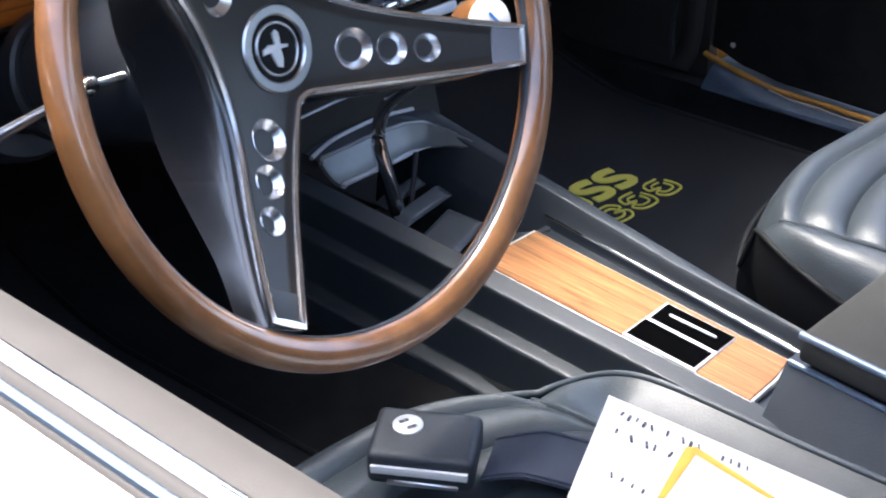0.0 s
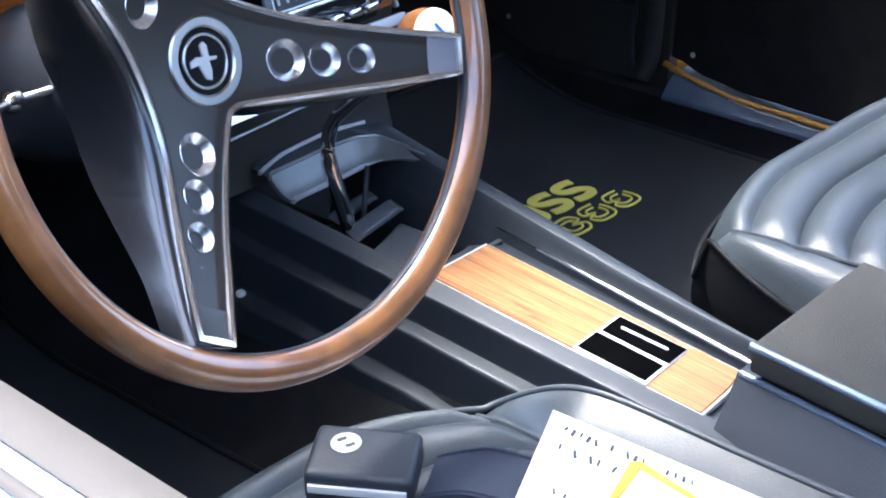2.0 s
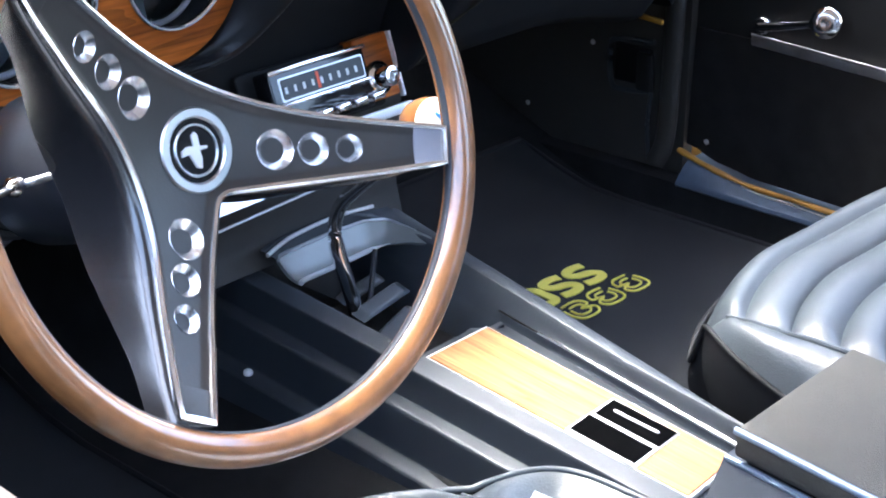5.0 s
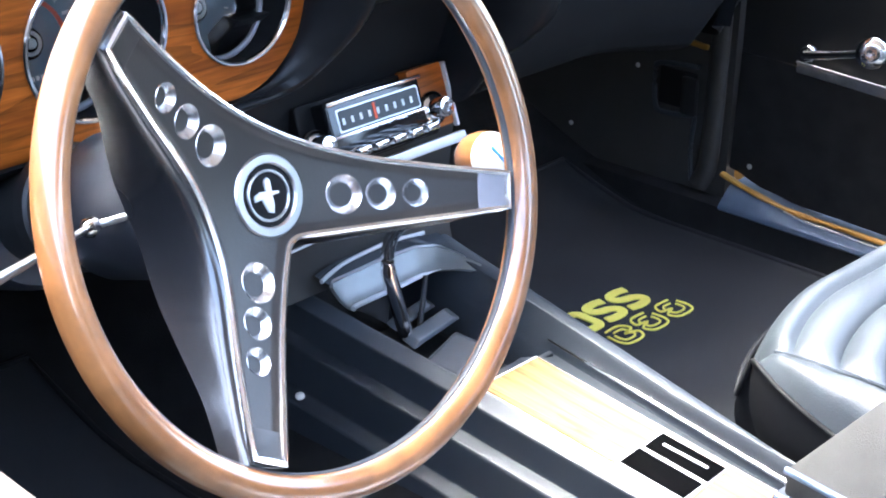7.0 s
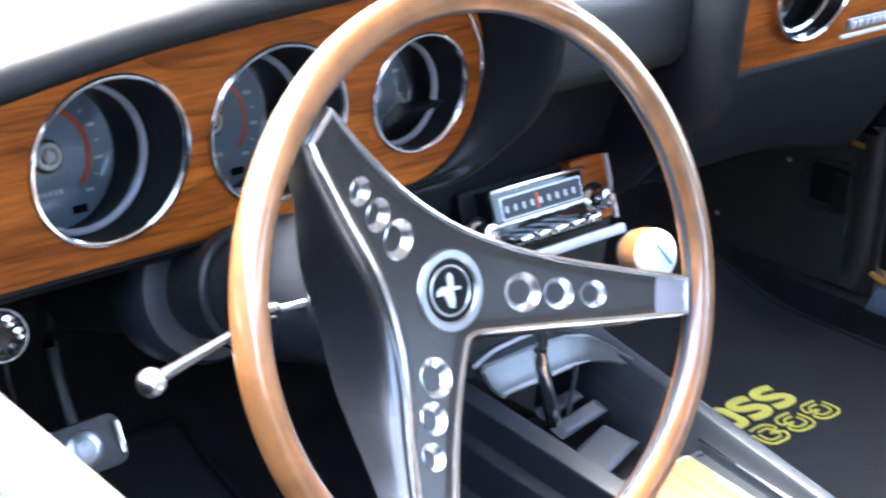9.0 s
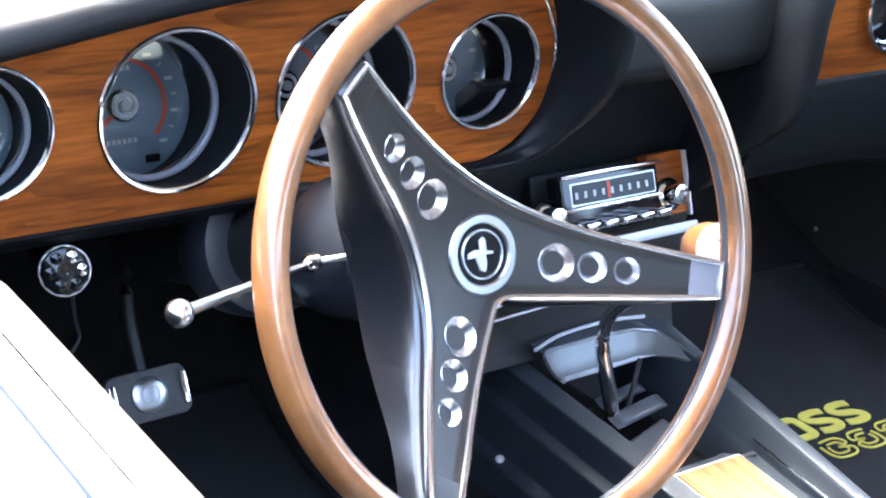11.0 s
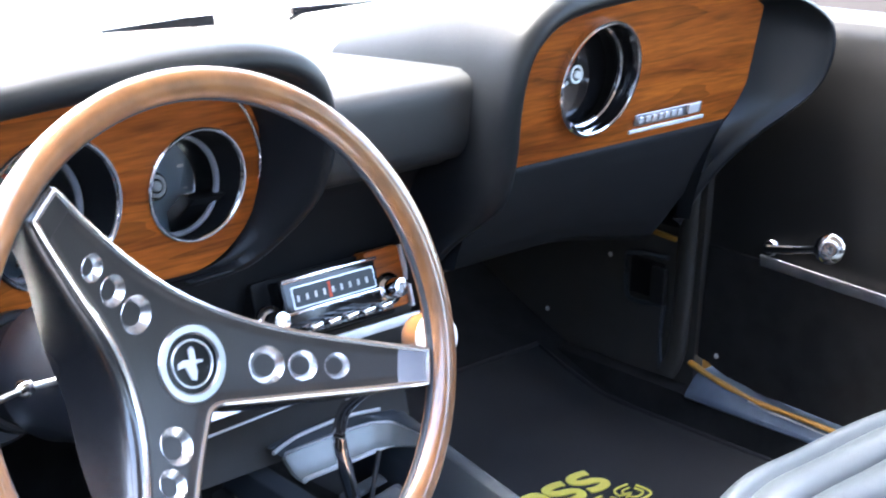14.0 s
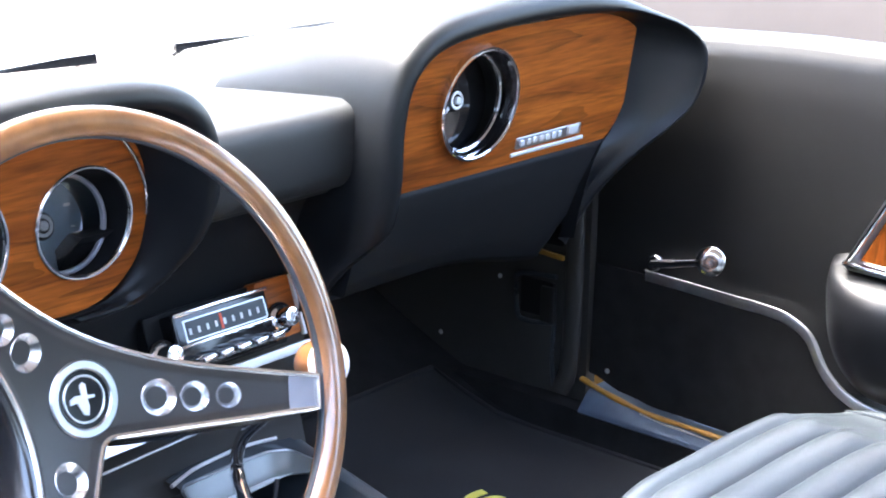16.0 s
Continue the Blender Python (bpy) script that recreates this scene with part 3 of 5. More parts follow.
def gauge(parent, pl, x, z, r, kind, step, deep):
    """A deep gauge: bright bezel, black funnel down to a pale ring at step, then to a tilted dial at deep. pl: the panel's pose, z axis towards the driver."""
    m = pl @ Matrix.Translation((x, z, 0))
    fall = 0.20 if kind == "clock" else 0.30

    def at(d):
        return Matrix.Translation((0, -fall * d, -d)) @ pose(0, 0, 0, -math.degrees(math.atan(fall)) * smooth(d / deep))

    def hollow(stages, seg=56):
        verts, faces = [], []
        for rad, d in stages:
            verts += [at(d) @ Vector((rad * math.cos(2 * math.pi * k / seg), rad * math.sin(2 * math.pi * k / seg), 0)) for k in range(seg)]
        for i in range(len(stages) - 1):
            for k in range(seg):
                faces.append((i * seg + k, i * seg + (k + 1) % seg, (i + 1) * seg + (k + 1) % seg, (i + 1) * seg + k))
        return verts, faces

    dark = kind == "clock"
    rr, rd = r * 0.92, r * 0.93
    g = part("gauge", hollow([(r * 0.985, 0.0), (r * 0.975, step * 0.3), (rr + 0.002, step), (rr * 0.93, step + 0.001)]), gloss_black if dark else low_vinyl, parent, "deep black gauge with chrome bezel and blue-grey dial", m=m)
    part("inner_wall", hollow([(rr * 0.925, step + 0.001), (rd, step + 0.010), (rd, deep)]), low_vinyl, g)
    part("bezel", ring(r * 0.970, r * 1.045, 0.009 if dark else 0.004, 56), chrome, g, "thin chrome bezel")
    part("inner_ring", ring(rr * 0.915, rr, 0.005, 56, at(step), -0.001), chrome if dark else ring_grey, g, "pale inner ring")
    da = at(deep)
    face = part("dial", lathe([(rd, -0.001), (rd, 0), (0.0, 0)], 48), gloss_black if dark else dial_blue, g, "round dial with pale marks", m=da)
    z0 = 0.0006
    ticks = 0 if dark else 17 if kind == "big" else 9
    for k in range(ticks):
        a = radians(lerp(225, -45, k / (ticks - 1)))
        ln, wd = (0.0065, 0.0026) if k % 2 == 0 else (0.004, 0.0012)
        part("tick", prism(rounded(ln, wd, 0.0003, 2), 0.0006, 0, 1, pose(0.72 * r * math.cos(a), 0.72 * r * math.sin(a), z0, 0, 0, math.degrees(a) if k % 2 else 0)), white_mark, face)
    if kind == "big":
        for k in range(12):
            a = radians(lerp(82, -40, k / 11))
            part("red_band", prism(rounded(0.0068, 0.0036, 0.0005, 2), 0.0006, 0, 1, pose(0.58 * r * math.cos(a), 0.58 * r * math.sin(a), z0 + 0.0002, 0, 0, math.degrees(a) + 90)), red_mark, face)
        for k in range(6):
            for dz in (0.46, -0.46):
                part("counter_mark", prism(rounded(0.0026, 0.0036, 0.0004, 2), 0.0006, 0, 1, pose(-0.06 * r + 0.0044 * (k - 2.5), dz * r, z0)), white_mark, face)
        part("counter_window", prism(rounded(0.012, 0.006, 0.0008, 2), 0.0008, 0, 1, pose(0.02, -0.72 * r, z0)), gloss_black, face)
    part("needle", prism([(0, -0.0022), (-0.66 * r, -0.0010), (-0.66 * r, 0.0010), (0, 0.0022)], 0.0008, 0, 1, pose(0, 0, z0 + 0.003, 0, 0, 35)), white_mark if dark else red_mark, face)
    part("needle_hub", lathe([(0.0125, 0), (0.0125, 0.004), (0.0110, 0.006), (0.0, 0.006)], 28), gloss_black, face)
    part("hub_ring", ring(0.0068, 0.0098, 0.0014, 28, Matrix.Translation((0, 0, 0.0058))), white_mark, face)
    part("hub_cap", lathe([(0.0042, 0.006), (0.0040, 0.009), (0.0, 0.0095)], 20), white_mark, face)
    if not dark:
        part("lens", lathe([(0.0, 0.0030), (r * 0.4, 0.0020), (rr * 0.885, -0.0005), (rr * 0.885, 0.0010), (r * 0.4, 0.0035), (0.0, 0.0045)], 40, at(step), caps=False), glass, g).visible_shadow = False
    return g


PL = panel_pose(0.0, 0.593, 0.245, LEAN_L)
gauge_x = [-0.225, -0.084, 0.055, 0.190]
gauge_r = [0.047, 0.0595, 0.0595, 0.047]
holes = [(x, 0.001, r) for x, r in zip(gauge_x, gauge_r)]
part("driver_panel", panel_with_holes(-0.335, 0.256, -0.076, 0.095, holes, 0.052, 0.076), dash_wood, dash, "glossy woodgrain gauge panel", m=PL)
part("panel_edge", tube([PL @ Vector(p) for p in catmull([(0.186, 0.091, 0.002), (0.218, 0.077, 0.002), (0.240, 0.052, 0.002), (0.253, 0.022, 0.002), (0.254, -0.004, 0.002)], 6)], 0.0018, 8), chrome, dash, "thin bright edge of the gauge panel")
for i, x in enumerate(gauge_x):
    gauge(dash, PL, x, 0.001, gauge_r[i], *(("big", 0.045, 0.093) if i in (1, 2) else ("small", 0.029, 0.063)))
PR = panel_pose(0.735, 0.612, 0.232, LEAN_R)
clock_hole = (-0.058, 0.013, 0.059)
part("passenger_panel", panel_with_holes(-0.217, 0.220, -0.0685, 0.090, [clock_hole], 0.034, 0.012), dash_wood, dash, "glossy woodgrain clock panel", m=PR)
gauge(dash, PR, clock_hole[0], clock_hole[1], clock_hole[2], "clock", 0.012, 0.032)
plate = part("nameplate", prism(rounded(0.132, 0.0042, 0.001), 0.003, 0.0006, 1, PR @ pose(0.079, -0.058, 0.0025)), letter_silver, dash, "small chrome nameplate bar")
part("name_backing", prism(rounded(0.118, 0.013, 0.002), 0.002, 0.0004, 1, PR @ pose(0.079, -0.046, 0.0015)), satin, plate)
for k in range(7):
    part("letter_bar", prism(rounded(0.0075, 0.0075, 0.002), 0.003, 0.0006, 1, PR @ pose(0.030 + 0.0112 * k, -0.046, 0.0032)), letter_silver, plate)
part("emblem_bar", prism(rounded(0.020, 0.011, 0.002), 0.003, 0.0006, 1, PR @ pose(0.122, -0.045, 0.0035)), letter_silver, plate)


def profile_sheet(x0, x1, prof, thick, nu=12, skew=0.0, tuck=0.0):
    """A sheet drawn through (y, z) points, from x0 to x1."""
    pts = catmull([(0, y, z) for y, z in prof], 4)

    def fn(u, v):
        p = pts[min(int(round(v * (len(pts) - 1))), len(pts) - 1)]
        return (lerp(x0, x1, u), p.y + skew * u + tuck * smooth((0.09 - u) / 0.09), p.z)

    return sheet(fn, nu, len(pts) - 1, thick)


part("centre_pad", profile_sheet(0.262, 0.500, [(0.62, 0.622), (0.42, 0.640), (0.27, 0.652), (0.244, 0.651), (0.230, 0.641), (0.2275, 0.615), (0.2285, 0.590), (0.233, 0.578), (0.245, 0.568), (0.275, 0.560)], (0, 0.02, -0.01)), pad_vinyl, dash, "recessed black centre pad")
part("dash_top", profile_sheet(-0.36, 1.10, [(0.70, 0.612), (0.55, 0.628), (0.42, 0.636), (0.37, 0.636)], (0, 0, -0.012), 20), pad_vinyl, dash, "flat black dash top")


def passenger_lower(u, v):
    prof = [(0.300, 0.5445), (0.2435, 0.5445), (0.2420, 0.540), (0.2450, 0.52), (0.2540, 0.485), (0.2640, 0.458), (0.2740, 0.441), (0.288, 0.434), (0.33, 0.438), (0.42, 0.455)]
    t = v * (len(prof) - 1)
    i = min(int(t), len(prof) - 2)
    y, z = lerp(prof[i][0], prof[i + 1][0], t - i), lerp(prof[i][1], prof[i + 1][1], t - i)
    k = smooth((0.545 - z) / 0.11)
    x = lerp(lerp(0.514, 0.470, k), lerp(0.985, 0.885, k), u)
    y += 0.10 * max(0.0, (0.07 - u) / 0.07) ** 2 + 0.16 * max(0.0, (u - 0.90) / 0.10) ** 2
    return (x, y, z - 0.035 * k * smooth((u - 0.45) / 0.6))


part("passenger_lower", sheet(passenger_lower, 60, 45, (0, 0.012, 0.004)), low_vinyl, dash, "smooth black lower dash under the clock panel")
part("driver_lower", profile_sheet(-0.36, 0.215, [(0.300, 0.5185), (0.250, 0.5165), (0.256, 0.508), (0.285, 0.492), (0.34, 0.47), (0.42, 0.47)], (0, 0.012, 0.006)), low_vinyl, dash, "black lower dash")
part("centre_panel", profile_sheet(0.20, 0.50, [(0.262, 0.575), (0.292, 0.545), (0.306, 0.51), (0.312, 0.46), (0.318, 0.40)], (0, 0.02, 0.0)), low_vinyl, dash, "smooth black centre dash round the radio")

# control knob under the dash edge
kn = thing("dash_control", "faceted bright control knob under the dash", "control knob")
mk = frame_at((-0.152, 0.295, 0.466), (1, 0, 0), (-0.2, -0.9, 0.25))
part("knob", lathe([(0.010, -0.10), (0.010, 0.0), (0.018, 0.002), (0.0195, 0.008), (0.0175, 0.014), (0.010, 0.016), (0.0, 0.015)], 12, mk), gloss_black, kn, "glossy black knob body")
part("rim", ring(0.0165, 0.0195, 0.002, 24, mk, 0.0085), satin, kn, "bright knob rim")
for k in range(6):
    a = 2 * math.pi * k / 6
    part("facet", lathe([(0.0052, 0.0), (0.0045, 0.002), (0.0, 0.003)], 12, mk @ Matrix.Translation((0.0115 * math.cos(a), 0.0115 * math.sin(a), 0.0138))), chrome if k < 2 else gloss_black, kn)
hk = thing("release_handle", "thin bent metal release handle under the dash", "handle")
part("wire", tube(catmull([(-0.122, 0.36, 0.47), (-0.121, 0.35, 0.40), (-0.118, 0.35, 0.378), (-0.137, 0.345, 0.360), (-0.15, 0.345, 0.352)], 6), 0.0017, 8), bell_grey, hk)
# ---- radio ----
radio = thing("car_radio", "chrome push-button car radio in the centre dash", "radio", m=frame_at((0.368, 0.285, 0.438), (1, 0, 0), (0, -0.94, 0.34)))
part("surround", prism(rounded(0.045, 0.060, 0.003), 0.05, 0.001, 1, pose(0.076, 0.008, 0.002)), dash_wood, radio, "woodgrain radio surround")
part("housing", prism(rounded(0.165, 0.064, 0.004), 0.05, 0.001, 1, pose(0.006, 0.004, -0.010)), low_vinyl, radio, "black radio housing")
part("faceplate", prism(rounded(0.115, 0.056, 0.003), 0.03, 0.0015, 2, pose(0, 0.004, 0.010)), gloss_black, radio, "black radio face")
part("dial_frame", prism(rounded(0.102, 0.0215, 0.002), 0.002, 0.0005, 1, pose(0.003, 0.014, 0.0108)), satin, radio, "bright frame round the scale")
dialp = part("tuning_dial", prism(rounded(0.098, 0.018, 0.002), 0.002, 0.0005, 1, pose(0.003, 0.014, 0.0118)), radio_scale, radio, "tuning scale with pale marks")
for k in range(9):
    part("mark", prism(rounded(0.003, 0.006, 0.0005, 2), 0.001, 0, 1, pose(-0.042 + 0.0105 * k, 0.013, 0.0122)), white_mark, dialp)
part("pointer", prism(rounded(0.003, 0.015, 0.0005, 2), 0.001, 0, 1, pose(-0.004, 0.014, 0.0124)), red_mark, dialp)
part("trim_top", rbox(0.117, 0.004, 0.006, 0.0012, 2, pose(0, 0.031, 0.011)), chrome, radio)
part("trim_mid", rbox(0.117, 0.003, 0.006, 0.0012, 2, pose(0, 0.001, 0.012)), chrome, radio)
part("trim_low", rbox(0.185, 0.0095, 0.008, 0.002, 2, pose(0.006, -0.0345, 0.010)), letter_silver, radio)
for k in range(5):
    part("push_button", rbox(0.016, 0.008, 0.024, 0.003, 3, pose(-0.043 + 0.0215 * k, -0.014, 0.022)), chrome, radio, "chrome push button")
for sx in (-1, 1):
    kn = part("knob", lathe([(0.0135, 0.0), (0.0140, 0.003), (0.0120, 0.005), (0.0095, 0.006), (0.0095, 0.020), (0.0085, 0.022), (0.0050, 0.0222), (0.0045, 0.0205), (0.0, 0.0205)], 28, pose(sx * 0.0735, -0.002, 0.002)), chrome, radio, "ribbed chrome knob")
    part("knob_collar", lathe([(0.016, 0.0), (0.016, 0.003), (0.0142, 0.004), (0.0142, 0.0)], 28, pose(sx * 0.0735, -0.002, 0.0025)), gloss_black, kn)

part("surround_edge", rbox(0.003, 0.062, 0.006, 0.001, 2, pose(0.0995, 0.006, 0.003)), letter_silver, radio)

# ---- centre console ----
con = thing("centre_console", "charcoal centre console with woodgrain plate between the seats", "console")


def con_z(y):
    return lerp(0.236, 0.258, (y + 0.16) / 0.29)


def rail_x(y):
    """Outer edge of the passenger-side rail, which spreads towards the dash."""
    return 0.4235 + 0.162 * (y + 0.155)


def con_right(stations, y0, y1, name, label):
    def fn(u, v):
        y = lerp(y0, y1, v)
        pts = stations(y)
        t = u * (len(pts) - 1)
        i = min(int(t), len(pts) - 2)
        return (lerp(pts[i][0], pts[i + 1][0], t - i), y, max(0.10, con_z(y) + lerp(pts[i][1], pts[i + 1][1], t - i)))

    return part(name, surf(fn, (len(stations(y0)) - 1) * 2, 24), plastic, con, label)


def outer_wall(r):
    return [(r - 0.004, 0.0088), (r + 0.0005, 0.0060), (r + 0.003, 0.0), (r + 0.010, -0.05), (r + 0.016, -0.16)]


def strip_x(y):
    """Line of the bright strip, at the foot of the rail's inner slope."""
    return 0.4295 + 0.085 * y + 0.05 * max(0.0, y - 0.13)


def rail_slope(y):
    r, s = rail_x(y), strip_x(y)
    n = max(0.432 + 0.143 * y, s + 0.0015)
    return [(s + 0.0008, -0.0170), (lerp(s, n, 0.5), -0.0045), (n - 0.0008, 0.0060), (n + 0.0008, 0.0085), (n + 0.0035, 0.0093)] + outer_wall(r)


def rear_rail(y):
    s = strip_x(y)
    return [(0.386, -0.0050), (0.3925, -0.0052), (lerp(0.394, s, 0.6), -0.0150), (s - 0.0010, -0.0195)] + rail_slope(y)


def front_rail(y):
    s = strip_x(y)
    return [(s - 0.012, -0.095), (s - 0.008, -0.050), (s - 0.003, -0.026), (s, -0.0195)] + rail_slope(y)


def con_side(sgn, prof, y0, y1, name, label=""):
    """One flank of the console: prof of (offset from the middle, drop from the top)."""
    pts = catmull([(o, d, 0) for o, d in prof], 3)

    def fn(u, v):
        y = lerp(y0, y1, v)
        p = pts[int(round(u * (len(pts) - 1)))]
        flare = 1 + 0.02 * smooth((y - 0.05) / 0.3)
        z = con_z(y) - p.y
        return (0.3705 + sgn * p.x * flare, y, max(z, 0.10))

    part(name, surf(fn, len(pts) - 1, 30), plastic, con, label)


con_side(-1, [(0.048, 0.06), (0.0485, 0.006), (0.0515, 0.0005), (0.0540, 0.0005), (0.0620, 0.0018), (0.0685, 0.0032), (0.0698, 0.0046), (0.0702, 0.0075), (0.0703, 0.016), (0.0704, 0.026), (0.0706, 0.0325), (0.0716, 0.0340), (0.0765, 0.0348), (0.0825, 0.0358), (0.0843, 0.0374), (0.0848, 0.0415), (0.0850, 0.055), (0.0853, 0.070), (0.0858, 0.0765), (0.0872, 0.0782), (0.0930, 0.0790), (0.0990, 0.0805), (0.1010, 0.0830), (0.1018, 0.090), (0.104, 0.16)], -0.215, 0.36, "left_flank", "stepped charcoal console side")
con_right(rear_rail, -0.215, 0.122, "right_flank", "charcoal console side with raised rail")
con_right(front_rail, 0.122, 0.36, "right_flank", "charcoal console side beside the lever well")


def top_deck(u, v):
    y = lerp(-0.215, 0.122, v)
    return (lerp(0.325, 0.392, u), y, con_z(y) - 0.0062)


part("top_deck", sheet(top_deck, 4, 12, (0, 0, -0.02)), plastic, con)
part("bright_strip", tube([(strip_x(y), y, con_z(y) - 0.0090) for y in [-0.200 + 0.0165 * k for k in range(21)]], [0.0028 - 0.00008 * k for k in range(21)], 8), chrome, con, "long bright trim strip")
slope = (con_z(0.1) - con_z(-0.1)) / 0.2
mplate = frame_at((0.3535, -0.022, con_z(-0.022) + 0.001), (1, 0, 0), (0, -slope, 1))
pl = part("wood_plate", prism([(-0.0340, -0.139), (0.006, -0.137), (0.0345, -0.132), (0.0440, 0.129), (-0.0320, 0.129)], 0.004, 0.0006, 1, mplate), plate_wood, con, "orange woodgrain trim plate with bright edge")
part("plate_trim", prism([(-0.0362, -0.1415), (0.0065, -0.1395), (0.0368, -0.1340), (0.0462, 0.1325), (-0.0342, 0.1325)], 0.005, 0.0008, 1, mplate @ Matrix.Translation((0, 0, -0.0012))), letter_silver, pl)
part("switch_frame", prism([(-0.0352, -0.0905), (0.0290, -0.0870), (0.0312, -0.0185), (-0.0338, -0.0205)], 0.004, 0.0008, 1, mplate @ Matrix.Translation((0, 0, 0.0016))), letter_silver, pl)
for x0, x1 in ((-0.0325, -0.0040), (0.0000, 0.0285)):
    lid = part("black_lid", prism([(x0, -0.0875), (x1 - 0.0012, -0.0862), (x1 + 0.0005, -0.0212), (x0 + 0.0012, -0.0228)], 0.004, 0.0005, 1, mplate @ Matrix.Translation((0, 0, 0.0024))), lid_black, pl, "black lid")
    if x0 > -0.01:
        part("slot_bar", prism(rounded(0.0030, 0.045, 0.0014), 0.002, 0.0004, 1, mplate @ Matrix.Translation((0.0150, -0.0545, 0.0034))), letter_silver, lid)
# recess round the shift lever
part("recess_floor", rbox(0.19, 0.21, 0.01, 0.002, 1, pose(0.395, 0.215, 0.196)), vinyl, con)
part("recess_back", rbox(0.110, 0.006, 0.064, 0.001, 1, pose(0.3795, 0.121, 0.211)), plastic, con)


def scoop_plate(u, v):
    """Bright tray at the head of the lever well, turning into the rail at its end."""
    line = ((0.325, 0.298, 0.336, 0.281, 0.265, 0.2865), (0.331, 0.306, 0.341, 0.284, 0.265, 0.2865), (0.40, 0.309, 0.40, 0.285, 0.265, 0.2865), (0.446, 0.307, 0.434, 0.286, 0.2655, 0.2855),
            (0.466, 0.298, 0.450, 0.279, 0.268, 0.2835), (0.4725, 0.275, 0.4615, 0.262, 0.271, 0.2800), (0.4740, 0.245, 0.4675, 0.240, 0.2735, 0.2770))
    t = u * (len(line) - 1)
    i = min(int(t), len(line) - 2)
    p = [lerp(a, b, t - i) for a, b in zip(line[i], line[i + 1])]
    return (lerp(p[2], p[0], v), lerp(p[3], p[1], v), lerp(p[4], p[5], v) - 0.004 * math.sin(math.pi * v) * (1 - smooth((u - 0.6) / 0.4)))


sp = part("scoop_plate", sheet(scoop_plate, 28, 8, (0, 0.003, -0.003)), brushed, con, "brushed metal scoop plate")
part("scoop_edge", tube([scoop_plate(k / 28, 0.0) for k in range(20)], [0.0026 - 0.0022 * smooth((k - 12) / 7) for k in range(20)], 8), letter_silver, sp, "bright front lip")
part("scoop_edge", tube([scoop_plate(k / 28, 1.0) for k in range(26)], [0.0018 - 0.0014 * smooth((k - 16) / 9) for k in range(26)], 8), satin, sp)
part("scoop_lip", tube(catmull([(0.306, 0.291, 0.300), (0.330, 0.300, 0.3005), (0.356, 0.306, 0.301), (0.41, 0.309, 0.301), (0.452, 0.302, 0.300)], 6), 0.0020, 8), letter_silver, con, "thin bright rib over the scoop")


def scoop_roof(u, v):
    p, q = Vector(scoop_plate(u * 0.85, 1.0)), Vector((lerp(0.310, 0.484, u), lerp(0.293, 0.312, math.sin(math.pi * min(0.5, u + 0.15))), 0.300 - 0.014 * smooth((u - 0.62) / 0.38)))
    return p.lerp(q, v)


part("scoop_roof", sheet(scoop_roof, 20, 3, (0, 0.004, 0)), plastic, con)


def front_face(u, v):
    x = lerp(0.225, 0.505, u)
    prof = [(0.314, 0.275), (0.322, 0.305), (0.318, 0.36), (0.312, 0.41)]
    t = v * 3
    i = min(int(t), 2)
    return (x, lerp(prof[i][0], prof[i + 1][0], t - i), lerp(prof[i][1], prof[i + 1][1], t - i))


part("front_face", sheet(front_face, 8, 9, (0, 0.02, 0)), kick_grey, con, "dark console front under the radio")
part("front_plate", prism([(-0.045, 0.0), (-0.045, 0.017), (0.055, 0.0145), (0.080, 0.0060), (0.083, 0.0015)], 0.004, 0.0008, 1, frame_at((0.255, 0.285, 0.3560), (1, 0, 0.012), (0, -0.8, 0.6))), bead_metal, con, "bright tapering plate below the radio")
part("front_bar", tube([(0.215, 0.285, 0.3425), (0.370, 0.285, 0.3500)], 0.0015, 8), satin, con)
part("console_screw", lathe([(0.0045, 0), (0.0045, 0.001), (0.003, 0.0025), (0, 0.003)], 16, frame_at((0.2755, 0.291, 0.1920), (0, 1, 0), (-0.3, -0.3, 0.9))), white_knob, con, "round bright screw head")

# armrest box behind the plate
ab = thing("console_box", "charcoal console storage box with padded lid", "console box")
BOX = Matrix(((1, 0, -0.13, 0), (0, 0, -1, -0.1765), (0, 1, 0, 0), (0, 0, 0, 1)))
part("box", prism([(0.272, 0.105), (0.292, 0.205), (0.302, 0.2225), (0.336, 0.2635), (0.339, 0.2690), (0.505, 0.2690), (0.515, 0.2500), (0.525, 0.105)], 0.37, 0.003, 2, BOX @ Matrix.Translation((0, 0, 0.37))), plastic, ab, "dark moulded box with a flared side")
# rim and lid welt are blue-grey: sky sheen put into their colour
part("rail", tube([(0.339, -0.179, 0.2690), (0.293, -0.54, 0.2690)], 0.0026, 8), steel_blue, ab, "raised rim of the box, blue-grey for painted sky sheen")
lid = part("lid", prism([(0.3375, 0.2760), (0.3345, 0.2800), (0.3345, 0.2965), (0.3375, 0.3000), (0.503, 0.3000), (0.506, 0.2965), (0.506, 0.2760)], 0.36, 0.003, 3, BOX @ Matrix.Translation((0, 0, 0.373))), lid_vinyl, ab, "padded grey-black lid")
part("lid_edge", tube([(0.3345, -0.1875, 0.2975), (0.2895, -0.54, 0.2975)], 0.0032, 10), steel_blue, lid, "glossy welt along the lid, blue-grey for painted sky sheen")
part("lid_spacer", prism([(0.345, 0.2680), (0.345, 0.2775), (0.500, 0.2775), (0.500, 0.2680)], 0.35, 0.001, 1, BOX @ Matrix.Translation((0, 0, 0.368))), low_vinyl, ab, "dark gap under the lid")

